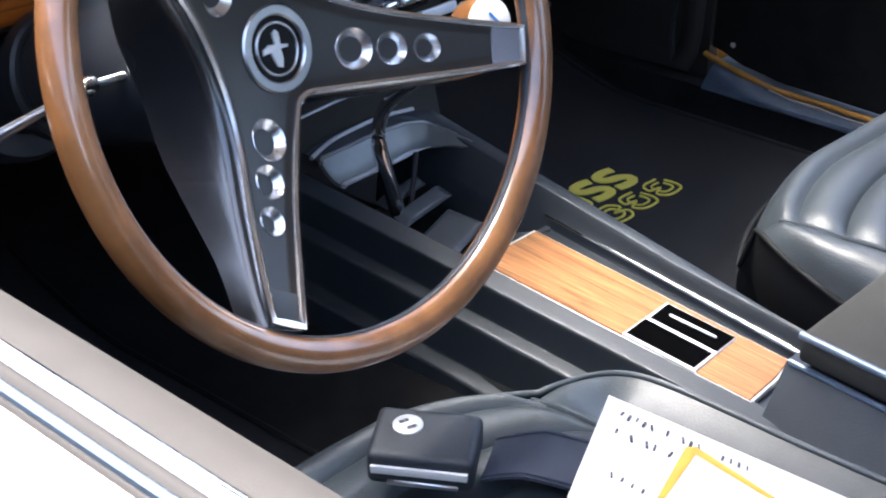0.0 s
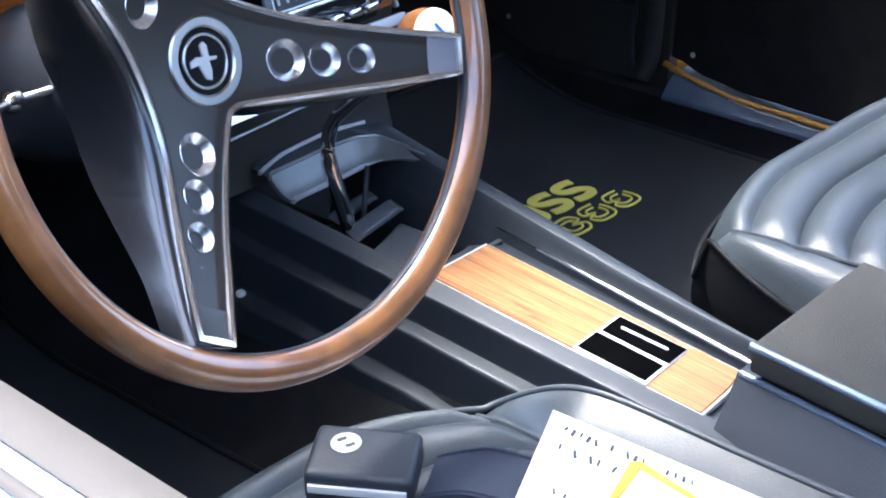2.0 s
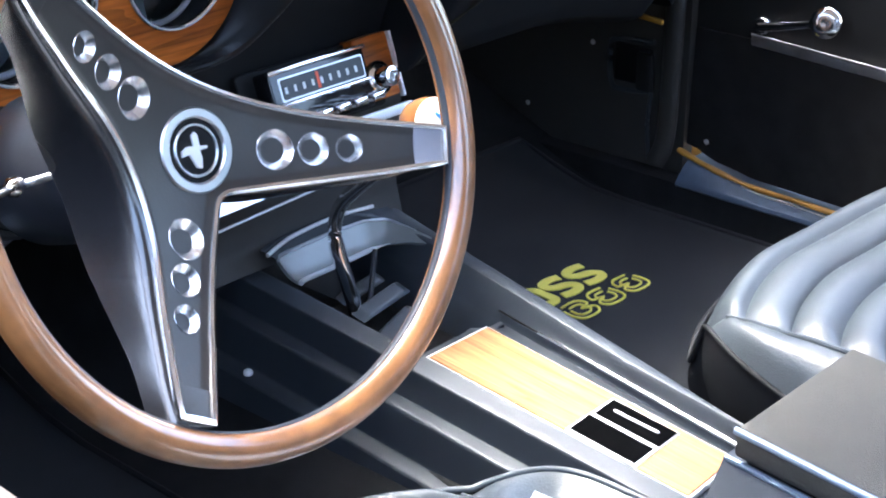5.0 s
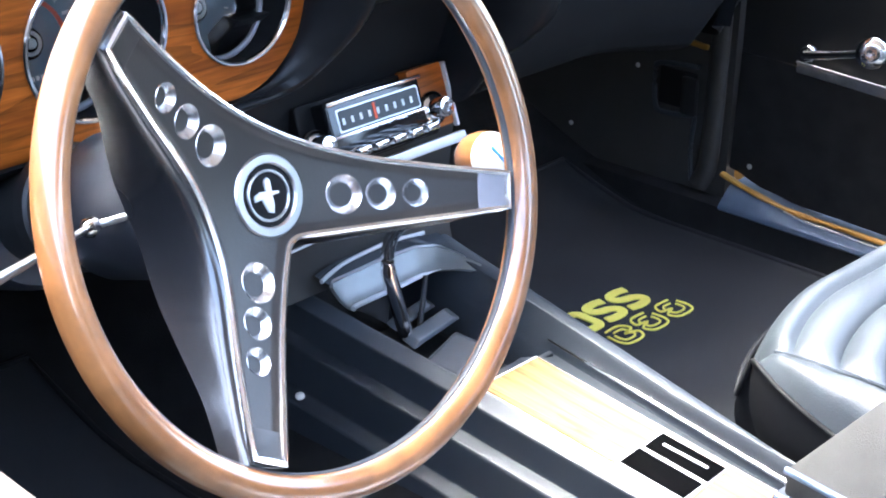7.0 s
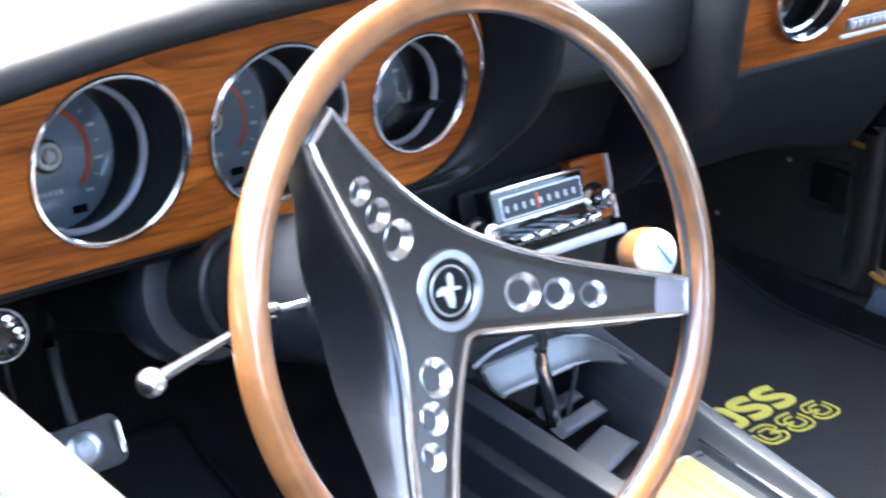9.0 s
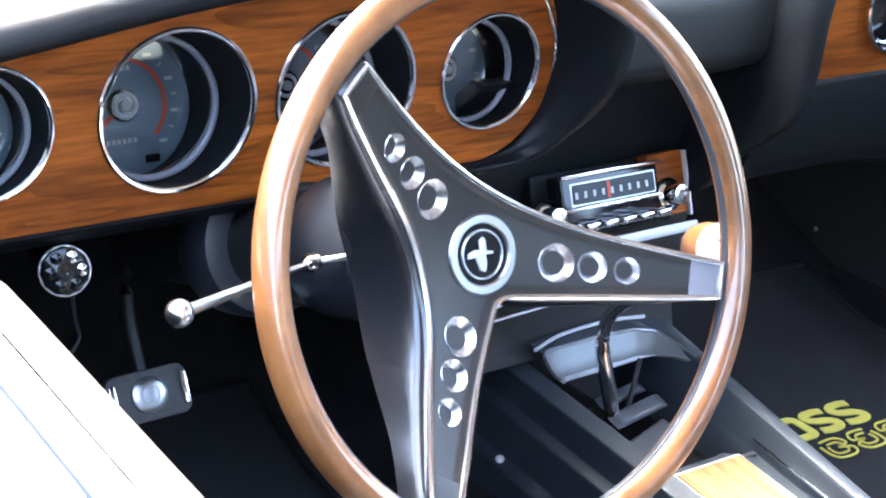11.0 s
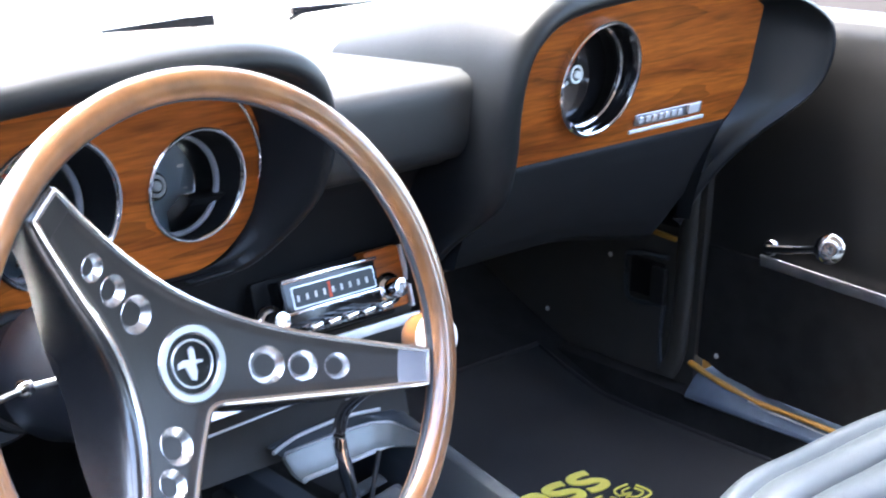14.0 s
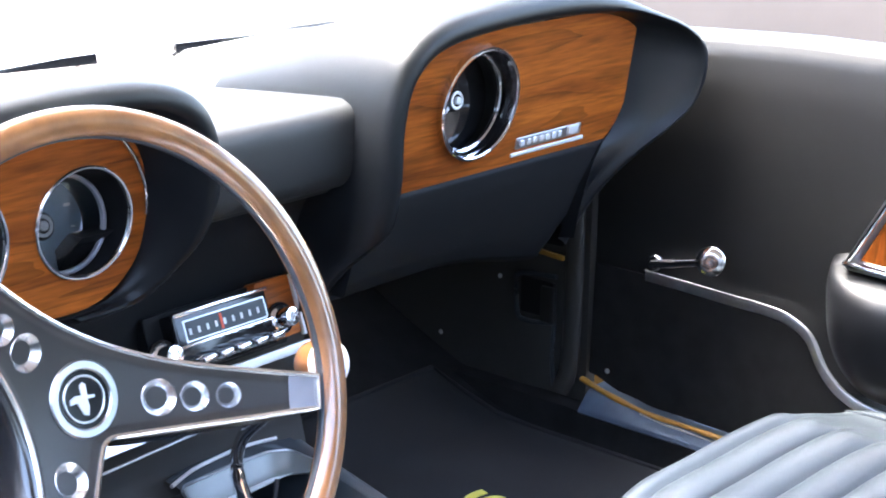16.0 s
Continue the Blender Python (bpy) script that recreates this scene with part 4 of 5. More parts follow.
# shift lever
sh = thing("shift_lever", "chrome shift lever with round knob and rubber boot", "gear lever")
part("rod", tube(catmull([(0.379, 0.252, 0.225), (0.372, 0.257, 0.262), (0.366, 0.265, 0.305), (0.368, 0.258, 0.340), (0.370, 0.215, 0.382), (0.373, 0.170, 0.427)], 8), [0.0075] * 16 + [0.0065] * 25, 14), chrome, sh, "curved chrome rod")
kp = frame_at((0.374, 0.150, 0.442), (1, 0, 0), (-0.10, -0.93, 0.28))
knob = part("knob", lathe([(0.006, -0.034), (0.014, -0.030), (0.0215, -0.018), (0.0235, -0.006), (0.0225, 0.004)], 36, kp), rim_wood, sh, "walnut shift knob")
part("knob_cap", lathe([(0.0225, 0.004), (0.0215, 0.008), (0.016, 0.0105), (0.0, 0.012)], 36, kp), white_knob, knob, "white enamel cap")
part("cap_mark", prism(rounded(0.0025, 0.026, 0.001, 2), 0.001, 0, 1, kp @ pose(0.004, 0, 0.0122, 0, 0, 35)), blue_mark, knob)
part("stay", tube([(0.428, 0.276, 0.270), (0.401, 0.258, 0.228)], 0.0027, 8), bell_grey, sh)
for x, y, z, w, d, lift, turn in ((0.406, 0.274, 0.238, 0.056, 0.016, 18, 0), (0.402, 0.243, 0.236, 0.066, 0.020, 18, 2), (0.389, 0.198, 0.227, 0.066, 0.042, 8, 12)):
    part("boot_fold", rbox(w, d, 0.005, 0.0024, 3, pose(x, y, z, lift, -8, turn), taper=0.75), boot_rubber, sh, "grey rubber boot fold")
part("boot_base", rbox(0.09, 0.145, 0.012, 0.005, 2, pose(0.385, 0.212, 0.207)), low_vinyl, sh)

# ---- floor ----
def floor_fn(u, v):
    x, y = lerp(-0.40, 1.10, u), lerp(-1.3, 0.92, v)
    z = 0.108 + 0.55 * max(0.0, y - 0.42) ** 1.35
    z += 0.09 * math.exp(-(((x - MID) / 0.12) ** 4))
    return (x, y, z)


floor = part("floor", sheet(floor_fn, 60, 60, (0, 0, -0.03)), carpet)
tagged(floor, "black cut-pile carpet on the car floor and tunnel", "carpet", kind="structure")


def floor_mat(x0, x1, y0, y1, binding, label):
    ob = thing("floor_mat", label, "floor mat", group="front floor mats")

    def fn(u, v):
        x, y = lerp(x0, x1, u), lerp(y0, y1, v)
        e = min(u, 1 - u, v, 1 - v)
        z = 0.108 + 0.55 * max(0.0, y - 0.42) ** 1.35 + 0.012 + 0.003 * smooth(e / 0.04)
        return (x, y, z)

    part("carpet_face", sheet(fn, 24, 40, (0, 0, -0.011)), mat_pile, ob)
    edge = [fn(u, 0) for u in (0.0, 0.5, 1.0)] + [fn(1, v / 10) for v in range(1, 11)] + [fn(0.5, 1)] + [fn(0, 1 - v / 10) for v in range(0, 11)]
    part("binding", tube(edge, 0.004, 8), binding, ob, "black bound edge")
    return ob


pm = floor_mat(0.50, 0.985, -0.02, 0.56, mat_pile, "black passenger floor mat with yellow embroidered block shapes")
floor_mat(-0.30, 0.165, -0.02, 0.58, low_vinyl, "black driver floor mat with bound edge")


def hollow_mesh(w, h, t, r, x, y, lift, mat, name):
    a, b = rounded(w, h, r, 4), rounded(w - 2 * t, h - 2 * t, max(r - t, 0.002), 4)
    n = len(a)
    z1, z0 = 0.1236 + lift, 0.1205
    verts = [(x + p[0], y + p[1], z1) for p in a] + [(x + p[0], y + p[1], z1) for p in b] + [(x + p[0], y + p[1], z0) for p in a] + [(x + p[0], y + p[1], z0) for p in b]
    faces = []
    for k in range(n):
        q = (k + 1) % n
        faces += [(k, q, n + q, n + k), (k, 2 * n + k, 2 * n + q, q), (n + k, n + q, 3 * n + q, 3 * n + k)]
    part(name, (verts, faces), mat, pm, smooth=False)


def ribbon(pts, wide, x, y, steps=5):
    """A flat embroidered band along points round (x, y)."""
    line = catmull([(p[0], p[1], 0) for p in pts], steps)
    verts, faces = [], []
    n = len(line)
    for i, p in enumerate(line):
        d = (line[min(i + 1, n - 1)] - line[max(i - 1, 0)]).normalized()
        s = Vector((-d.y, d.x, 0)) * wide / 2
        for q in (p + s, p - s):
            verts += [(x + q.x, y + q.y, 0.1246), (x + q.x, y + q.y, 0.1200)]
    for i in range(n - 1):
        a, b = 4 * i, 4 * i + 4
        faces += [(a, b, b + 2, a + 2), (a, a + 1, b + 1, b), (a + 2, b + 2, b + 3, a + 3)]
    faces += [(0, 2, 3, 1), (4 * n - 4, 4 * n - 3, 4 * n - 1, 4 * n - 2)]
    return verts, faces


CURL = [(0.017, 0.0165), (0.004, 0.0195), (-0.011, 0.0175), (-0.0145, 0.009), (-0.006, 0.002), (0.007, -0.002), (0.0145, -0.009), (0.011, -0.0175), (-0.004, -0.0195), (-0.017, -0.0165)]
for k, kind in enumerate("rrzz"):
    cx, cy = 0.640 + 0.0425 * k, 0.281
    if kind == "z":
        part("yellow_block", ribbon(CURL, 0.0115, cx, cy), yellow_thread, pm)
    else:
        hollow_mesh(0.039, 0.049, 0.0115, 0.012, cx, cy, 0.001, yellow_thread, "yellow_block")
LOOP = [(0.010, 0.015), (-0.010, 0.015), (-0.016, 0.004), (-0.004, 0.001), (-0.016, -0.005), (-0.010, -0.015), (0.010, -0.015), (0.016, -0.006), (0.015, 0.008)]
for k in range(3):
    cx, cy = 0.694 + 0.046 * k, 0.229
    for size, wide in ((1.15, 0.0026), (0.66, 0.0022)):
        part("yellow_outline", ribbon([(size * p[0] * (1 if k else -1), size * p[1]) for p in LOOP], wide, cx, cy), yellow_thread, pm)

# ---- passenger side wall ----
pd = thing("passenger_door", "closed black vinyl passenger door with carpeted lower half", "car door")


def door_upper(u, v):
    y = lerp(-0.95, 0.352, u)
    prof = [(1.135, 0.654), (1.116, 0.657), (1.100, 0.651), (1.090, 0.635), (1.082, 0.595), (1.077, 0.53), (1.075, 0.43), (1.075, 0.335), (1.078, 0.25)]
    t = v * (len(prof) - 1)
    i = min(int(t), len(prof) - 2)
    return (lerp(prof[i][0], prof[i + 1][0], t - i), y, lerp(prof[i][1], prof[i + 1][1], t - i) - 0.05 * max(0, y - 0.1) + 0.03 * max(0, -y))


part("upper_panel", sheet(door_upper, 30, 28, (0.03, 0, 0)), vinyl, pd, "smooth black vinyl upper panel")
TRIM = [(0.266, 0.338), (0.20, 0.3355), (0.144, 0.333), (0.090, 0.331), (0.060, 0.326), (0.032, 0.310), (0.009, 0.273), (-0.022, 0.248), (-0.072, 0.236), (-0.20, 0.230), (-0.60, 0.228)]


def trim_z(y):
    for (a, za), (b, zb) in zip(TRIM, TRIM[1:]):
        if b <= y <= a:
            return lerp(zb, za, (y - b) / (a - b))
    return 0.336 if y > 0.2 else 0.228


def door_bottom(y):
    return interp(y, [(-0.6, 0.158), (0.10, 0.158), (0.24, 0.161), (0.29, 0.168), (0.352, 0.184)])


def door_lower(u, v):
    y = lerp(-0.60, 0.350, u)
    return (1.0715 - 0.006 * v, y, lerp(trim_z(y), door_bottom(y), v))


part("lower_panel", sheet(door_lower, 60, 10, (0.03, 0, 0)), carpet, pd, "black carpeted lower panel")
tp = catmull([(1.066, y, z) for y, z in TRIM], 6)
part("trim_strip", tube(tp, 0.0072, 10, 0.45, (1, 0, 0)), worn_trim, pd, "curved bright trim strip")
part("trim_bead", tube([p + Vector((-0.003, 0, 0.007)) for p in tp], 0.0018, 8), satin, pd)
ye = catmull([(1.052 - 0.003 * smooth((y - 0.2) / 0.1), y, door_bottom(y) - 0.004) for y in (0.350, 0.32, 0.28, 0.24, 0.18, 0.10, -0.1, -0.5)], 5)
part("painted_edge", tube(ye, [0.0050 - 0.00002 * k + 0.0005 * math.sin(k * 0.9) for k in range(len(ye))], 10, 0.7), yellow_paint, pd, "yellow painted lower door edge")
# window crank
ck = part("window_crank", lathe([(0.013, 0.0), (0.013, 0.004), (0.009, 0.009), (0.0, 0.010)], 8, frame_at((1.072, 0.255, 0.357), (0, 1, 0), (-1, 0, 0))), chrome, pd, "chrome window winder")
arm = [(1.060, 0.255, 0.357), (1.050, 0.210, 0.369), (1.046, 0.164, 0.382)]
part("crank_arm", tube(catmull(arm, 6), [0.0055] * 6 + [0.0045] * 7, 10, 0.5, (1, 0, 0)), chrome, ck)
part("crank_knob", lathe([(0.004, -0.004), (0.015, 0.0), (0.0185, 0.003), (0.0185, 0.009), (0.0150, 0.0120), (0.008, 0.0125), (0.0, 0.0120)], 14, frame_at((1.044, 0.158, 0.3845), (0, 1, 0), (-0.9, -0.35, 0.2))), chrome, ck, "round chrome knob")
part("door_screw", lathe([(0.0035, 0), (0.0035, 0.001), (0, 0.002)], 12, frame_at((1.0655, 0.320, 0.193), (0, 1, 0), (-1, 0, 0))), letter_silver, pd)


# armrest with inlaid pull cup
ARM = catmull([(1.074, 0.424, 0), (1.056, 0.410, 0), (1.036, 0.402, 0), (1.018, 0.391, 0), (1.009, 0.372, 0), (1.012, 0.335, 0), (1.030, 0.285, 0), (1.060, 0.255, 0), (1.078, 0.250, 0)], 4)


def armrest(u, v):
    y = lerp(0.014, -0.55, u ** 1.6)
    k = max(0.04, math.sqrt(max(0.0, 1 - (1 - min(1.0, (0.014 - y) / 0.085)) ** 2)))
    p = ARM[int(round(v * (len(ARM) - 1)))]
    return (1.078 - (1.078 - p.x) * k, y, lerp(0.415, p.y, 0.35 + 0.65 * k))


part("armrest", surf(armrest, 36, len(ARM) - 1), arm_vinyl, pd, "bulging padded armrest")
fr = [(-0.012, 0.416), (-0.020, 0.410), (-0.30, 0.400), (-0.30, 0.56), (-0.095, 0.56), (-0.065, 0.515)]
mpull = frame_at((1.046, 0, 0), (0, -1, 0), (-1, 0, 0))
cup = part("pull_frame", prism([(-y, z) for y, z in fr], 0.02, 0.003, 2, mpull), satin, pd, "satin pull surround")
inner = [(-0.036, 0.426), (-0.28, 0.418), (-0.28, 0.545), (-0.102, 0.545), (-0.082, 0.515)]
part("pull_inlay", prism([(-y, z) for y, z in inner], 0.01, 0.0006, 1, mpull @ Matrix.Translation((0, 0, 0.003))), dash_wood, cup, "woodgrain inlay")
part("pull_bead", tube(catmull([(1.042, -0.30, 0.409), (1.042, -0.04, 0.418), (1.042, -0.024, 0.422), (1.042, -0.03, 0.436), (1.042, -0.078, 0.520), (1.042, -0.105, 0.552), (1.042, -0.30, 0.553)], 5), 0.003, 8), chrome, cup)

# kick panel
kick = thing("kick_panel", "black plastic kick panel beside the passenger footwell", "kick panel")


def kick_fn(u, v):
    y = lerp(0.352, 0.80, u)
    z = lerp(0.105, 0.46, v)
    bulge = 0.012 * smooth((y - 0.39) / 0.04)
    return (1.062 - bulge, y, z)


part("panel", sheet(kick_fn, 30, 10, (0.02, 0, 0)), kick_grey, kick)
part("windlace", tube(catmull([(1.055, 0.372, 0.46), (1.055, 0.372, 0.30), (1.052, 0.374, 0.19), (1.048, 0.385, 0.155)], 6), 0.014, 12, 0.6, (1, 0, 0)), kick_grey, kick, "grey rubber windlace")
part("seam_roll", tube(catmull([(1.050, 0.398, 0.245), (1.048, 0.400, 0.20), (1.046, 0.394, 0.158)], 5), 0.003, 8), plastic, kick)
part("vent_surround", tube(catmull([(1.048, 0.395, 0.312), (1.048, 0.455, 0.305), (1.048, 0.463, 0.29), (1.048, 0.460, 0.248), (1.048, 0.445, 0.240), (1.048, 0.398, 0.246)], 5), 0.0035, 8), plastic, kick, "moulded vent surround")
part("vent_opening", rbox(0.006, 0.056, 0.050, 0.003, 2, pose(1.048, 0.426, 0.277)), low_vinyl, kick, "dark vent opening")
part("vent_door", rbox(0.008, 0.024, 0.05, 0.003, 2, pose(1.044, 0.405, 0.272)), vinyl, kick)
part("kick_clip", rbox(0.006, 0.046, 0.007, 0.002, 2, pose(1.046, 0.406, 0.342, 4)), yellow_paint, kick, "yellow painted flange")
for p in ((1.046, 0.490, 0.294), (1.05, 0.60, 0.185)):
    part("screw", lathe([(0.0035, 0), (0.0035, 0.001), (0, 0.002)], 12, frame_at(p, (0, 1, 0), (-1, 0, 0))), letter_silver, kick)

sill = thing("door_sill", "blue-grey metal passenger door sill plate", "door sill", kind="structure")


def sill_fn(u, v):
    y = lerp(-0.9, 0.333, u)
    zt = interp(y, [(0.08, 0.1485), (0.21, 0.1535), (0.28, 0.162), (0.335, 0.172)])
    prof = [(1.112, zt), (1.052, zt), (1.046, zt - 0.001), (1.038, lerp(zt, 0.151, 0.25)), (1.026, lerp(zt, 0.151, 0.8)), (1.021, 0.1495), (1.019, 0.145)]
    t = v * 6
    i = min(int(t), 5)
    return (lerp(prof[i][0], prof[i + 1][0], t - i), y, lerp(prof[i][1], prof[i + 1][1], t - i))


part("plate", sheet(sill_fn, 60, 12, (0.004, 0, -0.004)), sill_blue, sill)
part("worn_edge", tube([Vector(sill_fn(k / 60, 0.40)) + Vector((0, 0, 0.0008)) for k in range(30, 57)], [0.0011 + 0.0006 * math.sin(k * 1.7) for k in range(27)], 8), worn_trim, sill, "scuffed bright edge of the sill")


def sill_wall(u, v):
    y = lerp(-0.9, 0.80, u)
    return (lerp(1.022, 1.014, v), y, lerp(0.146, 0.105, v))


part("carpet_side", sheet(sill_wall, 40, 4, (0.03, 0, 0)), carpet, sill)
rk = part("rocker_panel", rbox(0.03, 1.8, 0.42, 0.008, 2, pose(1.128, -0.10, -0.045)), yellow_paint)
tagged(rk, "yellow painted rocker panel under the passenger door", "rocker panel", kind="structure")

# ---- seats ----


def bucket_seat(cx, y_front, top, worn, label):
    """A bucket seat; worn: a sat-in cushion with a narrow raised insert and hollow bolsters."""
    s = thing("bucket_seat", label, "car seat", group="front seats", m=pose(cx, y_front, 0))

    def grow(t):
        return max(0.0, min(t - 0.02, 0.14))

    def edge_in(t):
        if worn:
            return 0.135 - 0.018 * max(0.0, 1 - t / 0.03) ** 2
        return 0.218 - 0.004 * max(0.0, 1 - t / 0.025) ** 2

    def edge_out(t):
        if worn:
            return 0.240 - 0.070 * math.exp(-t / 0.016)
        return 0.221 + 0.036 * (1 - math.exp(-max(0.0, t) / 0.045)) + 0.10 * max(0.0, t - 0.1)

    def pipe_z(t):
        return top - 0.030 - (0.02 * grow(t) if worn else 0.26 * min(t, 0.14) + 0.008 * math.exp(-t / 0.010))

    def lead(a):
        if worn:
            return -0.060 * abs(a) ** 2.5
        return -0.032 * abs(a) ** 4 if a < 0 else -0.045 * a ** 2.2

    hollow = 0.022 if worn else -0.006
    first = 0.0 if worn else -0.010

    def crown(a, t):
        """Height of the pleated top: a across in -1..1, t back from the front edge."""
        z = top - 0.030 * max(0.0, 1 - t / 0.032) ** 2.2 - 0.02 * max(0, t - 0.1)
        f = smooth((1 - abs(a)) / (0.13 if worn else 0.07))
        if not worn and a > 0.5:
            f = smooth((0.68 - a) / 0.14)
            z -= 0.014 * smooth((a - 0.6) / 0.4)
        if not worn and a < -0.45:
            z -= 0.013 * smooth((-a - 0.45) / 0.55) * (1 - 0.5 * smooth(t / 0.2))
        if t > 0.0145:
            z += 0.011 * (abs(math.sin(math.pi * (t - 0.037) / 0.045)) ** 0.6 - 1) * (0.12 + 0.88 * f)
        return z - 0.008 * (1 - f) - 0.006 * math.exp(-((a / 0.5) ** 2))

    def insert(u, v):
        a, t = lerp(-1, 1, u), lerp(first, 0.52, v ** 1.15)
        return (a * edge_in(t), lead(a) - t, crown(a, t))

    part("insert", sheet(insert, 44, 220, (0, 0, -0.03)), leather, s, "pleated black vinyl insert")
    for sx in (-1, 1):
        def bolster(u, v):
            t = 0.52 * v ** 1.15
            z0, z1 = crown(sx, t), pipe_z(t)
            bulge = 0.0 if worn else 0.006 * math.sin(math.pi * u) * smooth(grow(t) / 0.06)
            return (sx * (lerp(edge_in(t), edge_out(t), u) + bulge), lead(sx) - t, lerp(z0, min(z1, z0), u) - hollow * math.sin(math.pi * u) * smooth(t / 0.05) + (0.0 if worn else 0.007 * math.sin(math.pi * u) * smooth(t / 0.08)))

        part("bolster", surf(bolster, 10, 90), leather, s, "smooth side bolster")
        part("seam", tube([(sx * (edge_in(t) + 0.0006), lead(sx) - t, crown(sx, t) + 0.001) for t in [0.02 + 0.02 * k for k in range(26)]], 0.0022, 6), leather, s)
    back = [0.52 * (k / 40) ** 1.7 for k in range(40, 0, -1)]
    rail = [(-edge_out(t) - 0.001, lead(-1) - t, pipe_z(t)) for t in back]
    rail += [(lerp(-1, 1, k / 40) * edge_out(0.0), lead(lerp(-1, 1, k / 40)) + 0.002 - first, (top - 0.032 if worn else crown(lerp(-1, 1, k / 40), first) - 0.001)) for k in range(41)]
    rail += [(edge_out(t) + 0.001, lead(1) - t, pipe_z(t)) for t in reversed(back)]
    # passenger welt takes the darker vinyl, its shade put into the colour
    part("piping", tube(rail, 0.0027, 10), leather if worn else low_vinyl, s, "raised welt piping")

    def skirt(u, v):
        i = u * (len(rail) - 1)
        k = min(int(i), len(rail) - 2)
        p = Vector(rail[k]).lerp(Vector(rail[k + 1]), i - k)
        return Vector((p.x * (1.0 + 0.012 * math.sin(math.pi * min(1.0, v * 1.4)) - 0.10 * v), p.y + 0.009 * math.sin(math.pi * min(1.0, v * 1.4)) - 0.02 * v, lerp(p.z - 0.002, 0.135, v)))

    # skirt wears a darker copy of the seat vinyl, shade coloured in
    part("skirt", surf(skirt, 140, 8), low_vinyl, s, "seat skirt in a shade-darkened vinyl copy")
    part("backrest", rbox(0.48, 0.10, 0.54, 0.045, 4, pose(0, -0.68, 0.50, 20)), leather, s, "upright vinyl backrest")
    part("base", rbox(0.36, 0.42, 0.06, 0.01, 2, pose(0, -0.30, 0.14)), vinyl, s)
    return s


bucket_seat(0.722, -0.018, 0.311, False, "black vinyl passenger bucket seat with pleated cushion")
bucket_seat(0.010, -0.010, 0.301, True, "black vinyl driver bucket seat with pleated cushion")

# ---- belt buckle, strap and card on the driver seat ----
bm_ = frame_at((0.020, -0.104, 0.321), (0.53, -0.85, 0), (-0.10, -0.06, 1))
bk = thing("belt_buckle", "black seat belt buckle with round badge and bright strip", "belt buckle", m=bm_)
part("shell", rbox(0.066, 0.048, 0.024, 0.006, 4), plastic, bk, "rounded black buckle shell")
part("round_badge", lathe([(0.0095, 0.0115), (0.0095, 0.0128), (0.0088, 0.0132), (0.0, 0.0132)], 28, pose(-0.012, 0.006, 0)), letter_silver, bk, "round silver badge")
for dx, dy in ((-0.0030, 0.0022), (0.0030, -0.0022)):
    part("badge_mark", prism(rounded(0.0062, 0.0026, 0.0008, 2), 0.0008, 0, 1, pose(-0.012 + dx, 0.006 + dy, 0.0135, 0, 0, 35)), gloss_black, bk)
part("bright_strip", rbox(0.060, 0.003, 0.006, 0.001, 2, pose(0, -0.0245, 0.0015)), white_knob, bk)
part("slot", rbox(0.044, 0.004, 0.004, 0.001, 1, pose(0.002, -0.0235, -0.0085)), satin, bk)


def strap_fn(u, v):
    """Webbing that leaves the buckle, bends and runs back over the cushion."""
    line = ((0.030, -0.140, 0.072, -0.118), (0.046, -0.160, 0.096, -0.140), (0.062, -0.190, 0.112, -0.172), (0.072, -0.260, 0.120, -0.252))
    t = u * 3
    i = min(int(t), 2)
    p = [lerp(a, b, smooth(t - i) * 0.4 + (t - i) * 0.6) for a, b in zip(line[i], line[i + 1])]
    return (lerp(p[0], p[2], v), lerp(p[1], p[3], v), 0.309 + 0.004 * math.sin(math.pi * min(1.0, u * 1.6)))


navy = material("navy_webbing", (0.02, 0.028, 0.05), 0.7, bump=0.8, bump_scale=1200)
st = thing("belt_strap", "dark navy seat belt webbing on the driver seat", "belt strap")
part("webbing", sheet(strap_fn, 14, 4, (0, 0, -0.002)), navy, st)
for v in (0.06, 0.94):
    part("woven_edge", tube([Vector(strap_fn(k / 14, v)) + Vector((0, 0, 0.0004)) for k in range(15)], 0.0012, 6), navy, st)

P0 = Vector((0.151, -0.148, 0.316))
e1 = Vector((-0.917, -0.40, -0.03)).normalized()
e2 = Vector((0.054, -0.998, -0.02)).normalized()
card = thing("information_card", "white printed card lying on the driver seat", "card", m=pose(P0.x, P0.y, P0.z))
cm = Matrix(((e1.x, e2.x, 0, 0), (e1.y, e2.y, 0, 0), (e1.z, e2.z, 1, 0), (0, 0, 0, 1)))
part("sheet", rbox(0.215, 0.28, 0.0015, 0.0003, 1, cm @ pose(0.1075, 0.14, 0)), paper_mat, card)
rng = random.Random(4)
for x0, y0, y1, n in ((0.0145, 0.014, 0.105, 17), (0.034, 0.0146, 0.060, 9), (0.077, 0.022, 0.045, 4)):
    for k in range(n):
        if rng.random() < 0.2:
            continue
        bar = rounded(rng.uniform(0.004, 0.007), rng.uniform(0.0012, 0.0024), 0.0004, 2)
        part("text_bar", prism(bar, 0.0006, 0, 1, cm @ pose(x0 + rng.uniform(-0.0012, 0.0012), lerp(y0, y1, k / (n - 1)), 0.0013, 0, 0, rng.uniform(-18, 18))), ink, card)
for end, wide in (((0.078, 0.057), 0.0042), ((0.034, 0.135), 0.0034)):
    line = [cm @ Vector((lerp(0.018, end[0], k / 8), lerp(0.067, end[1], k / 8), 0.0012)) for k in range(9)]
    part("drawn_line", tube(line, [wide * (1 - 0.06 * k) for k in range(9)], 6, 0.2), orange_ink, card, "orange drawn line")

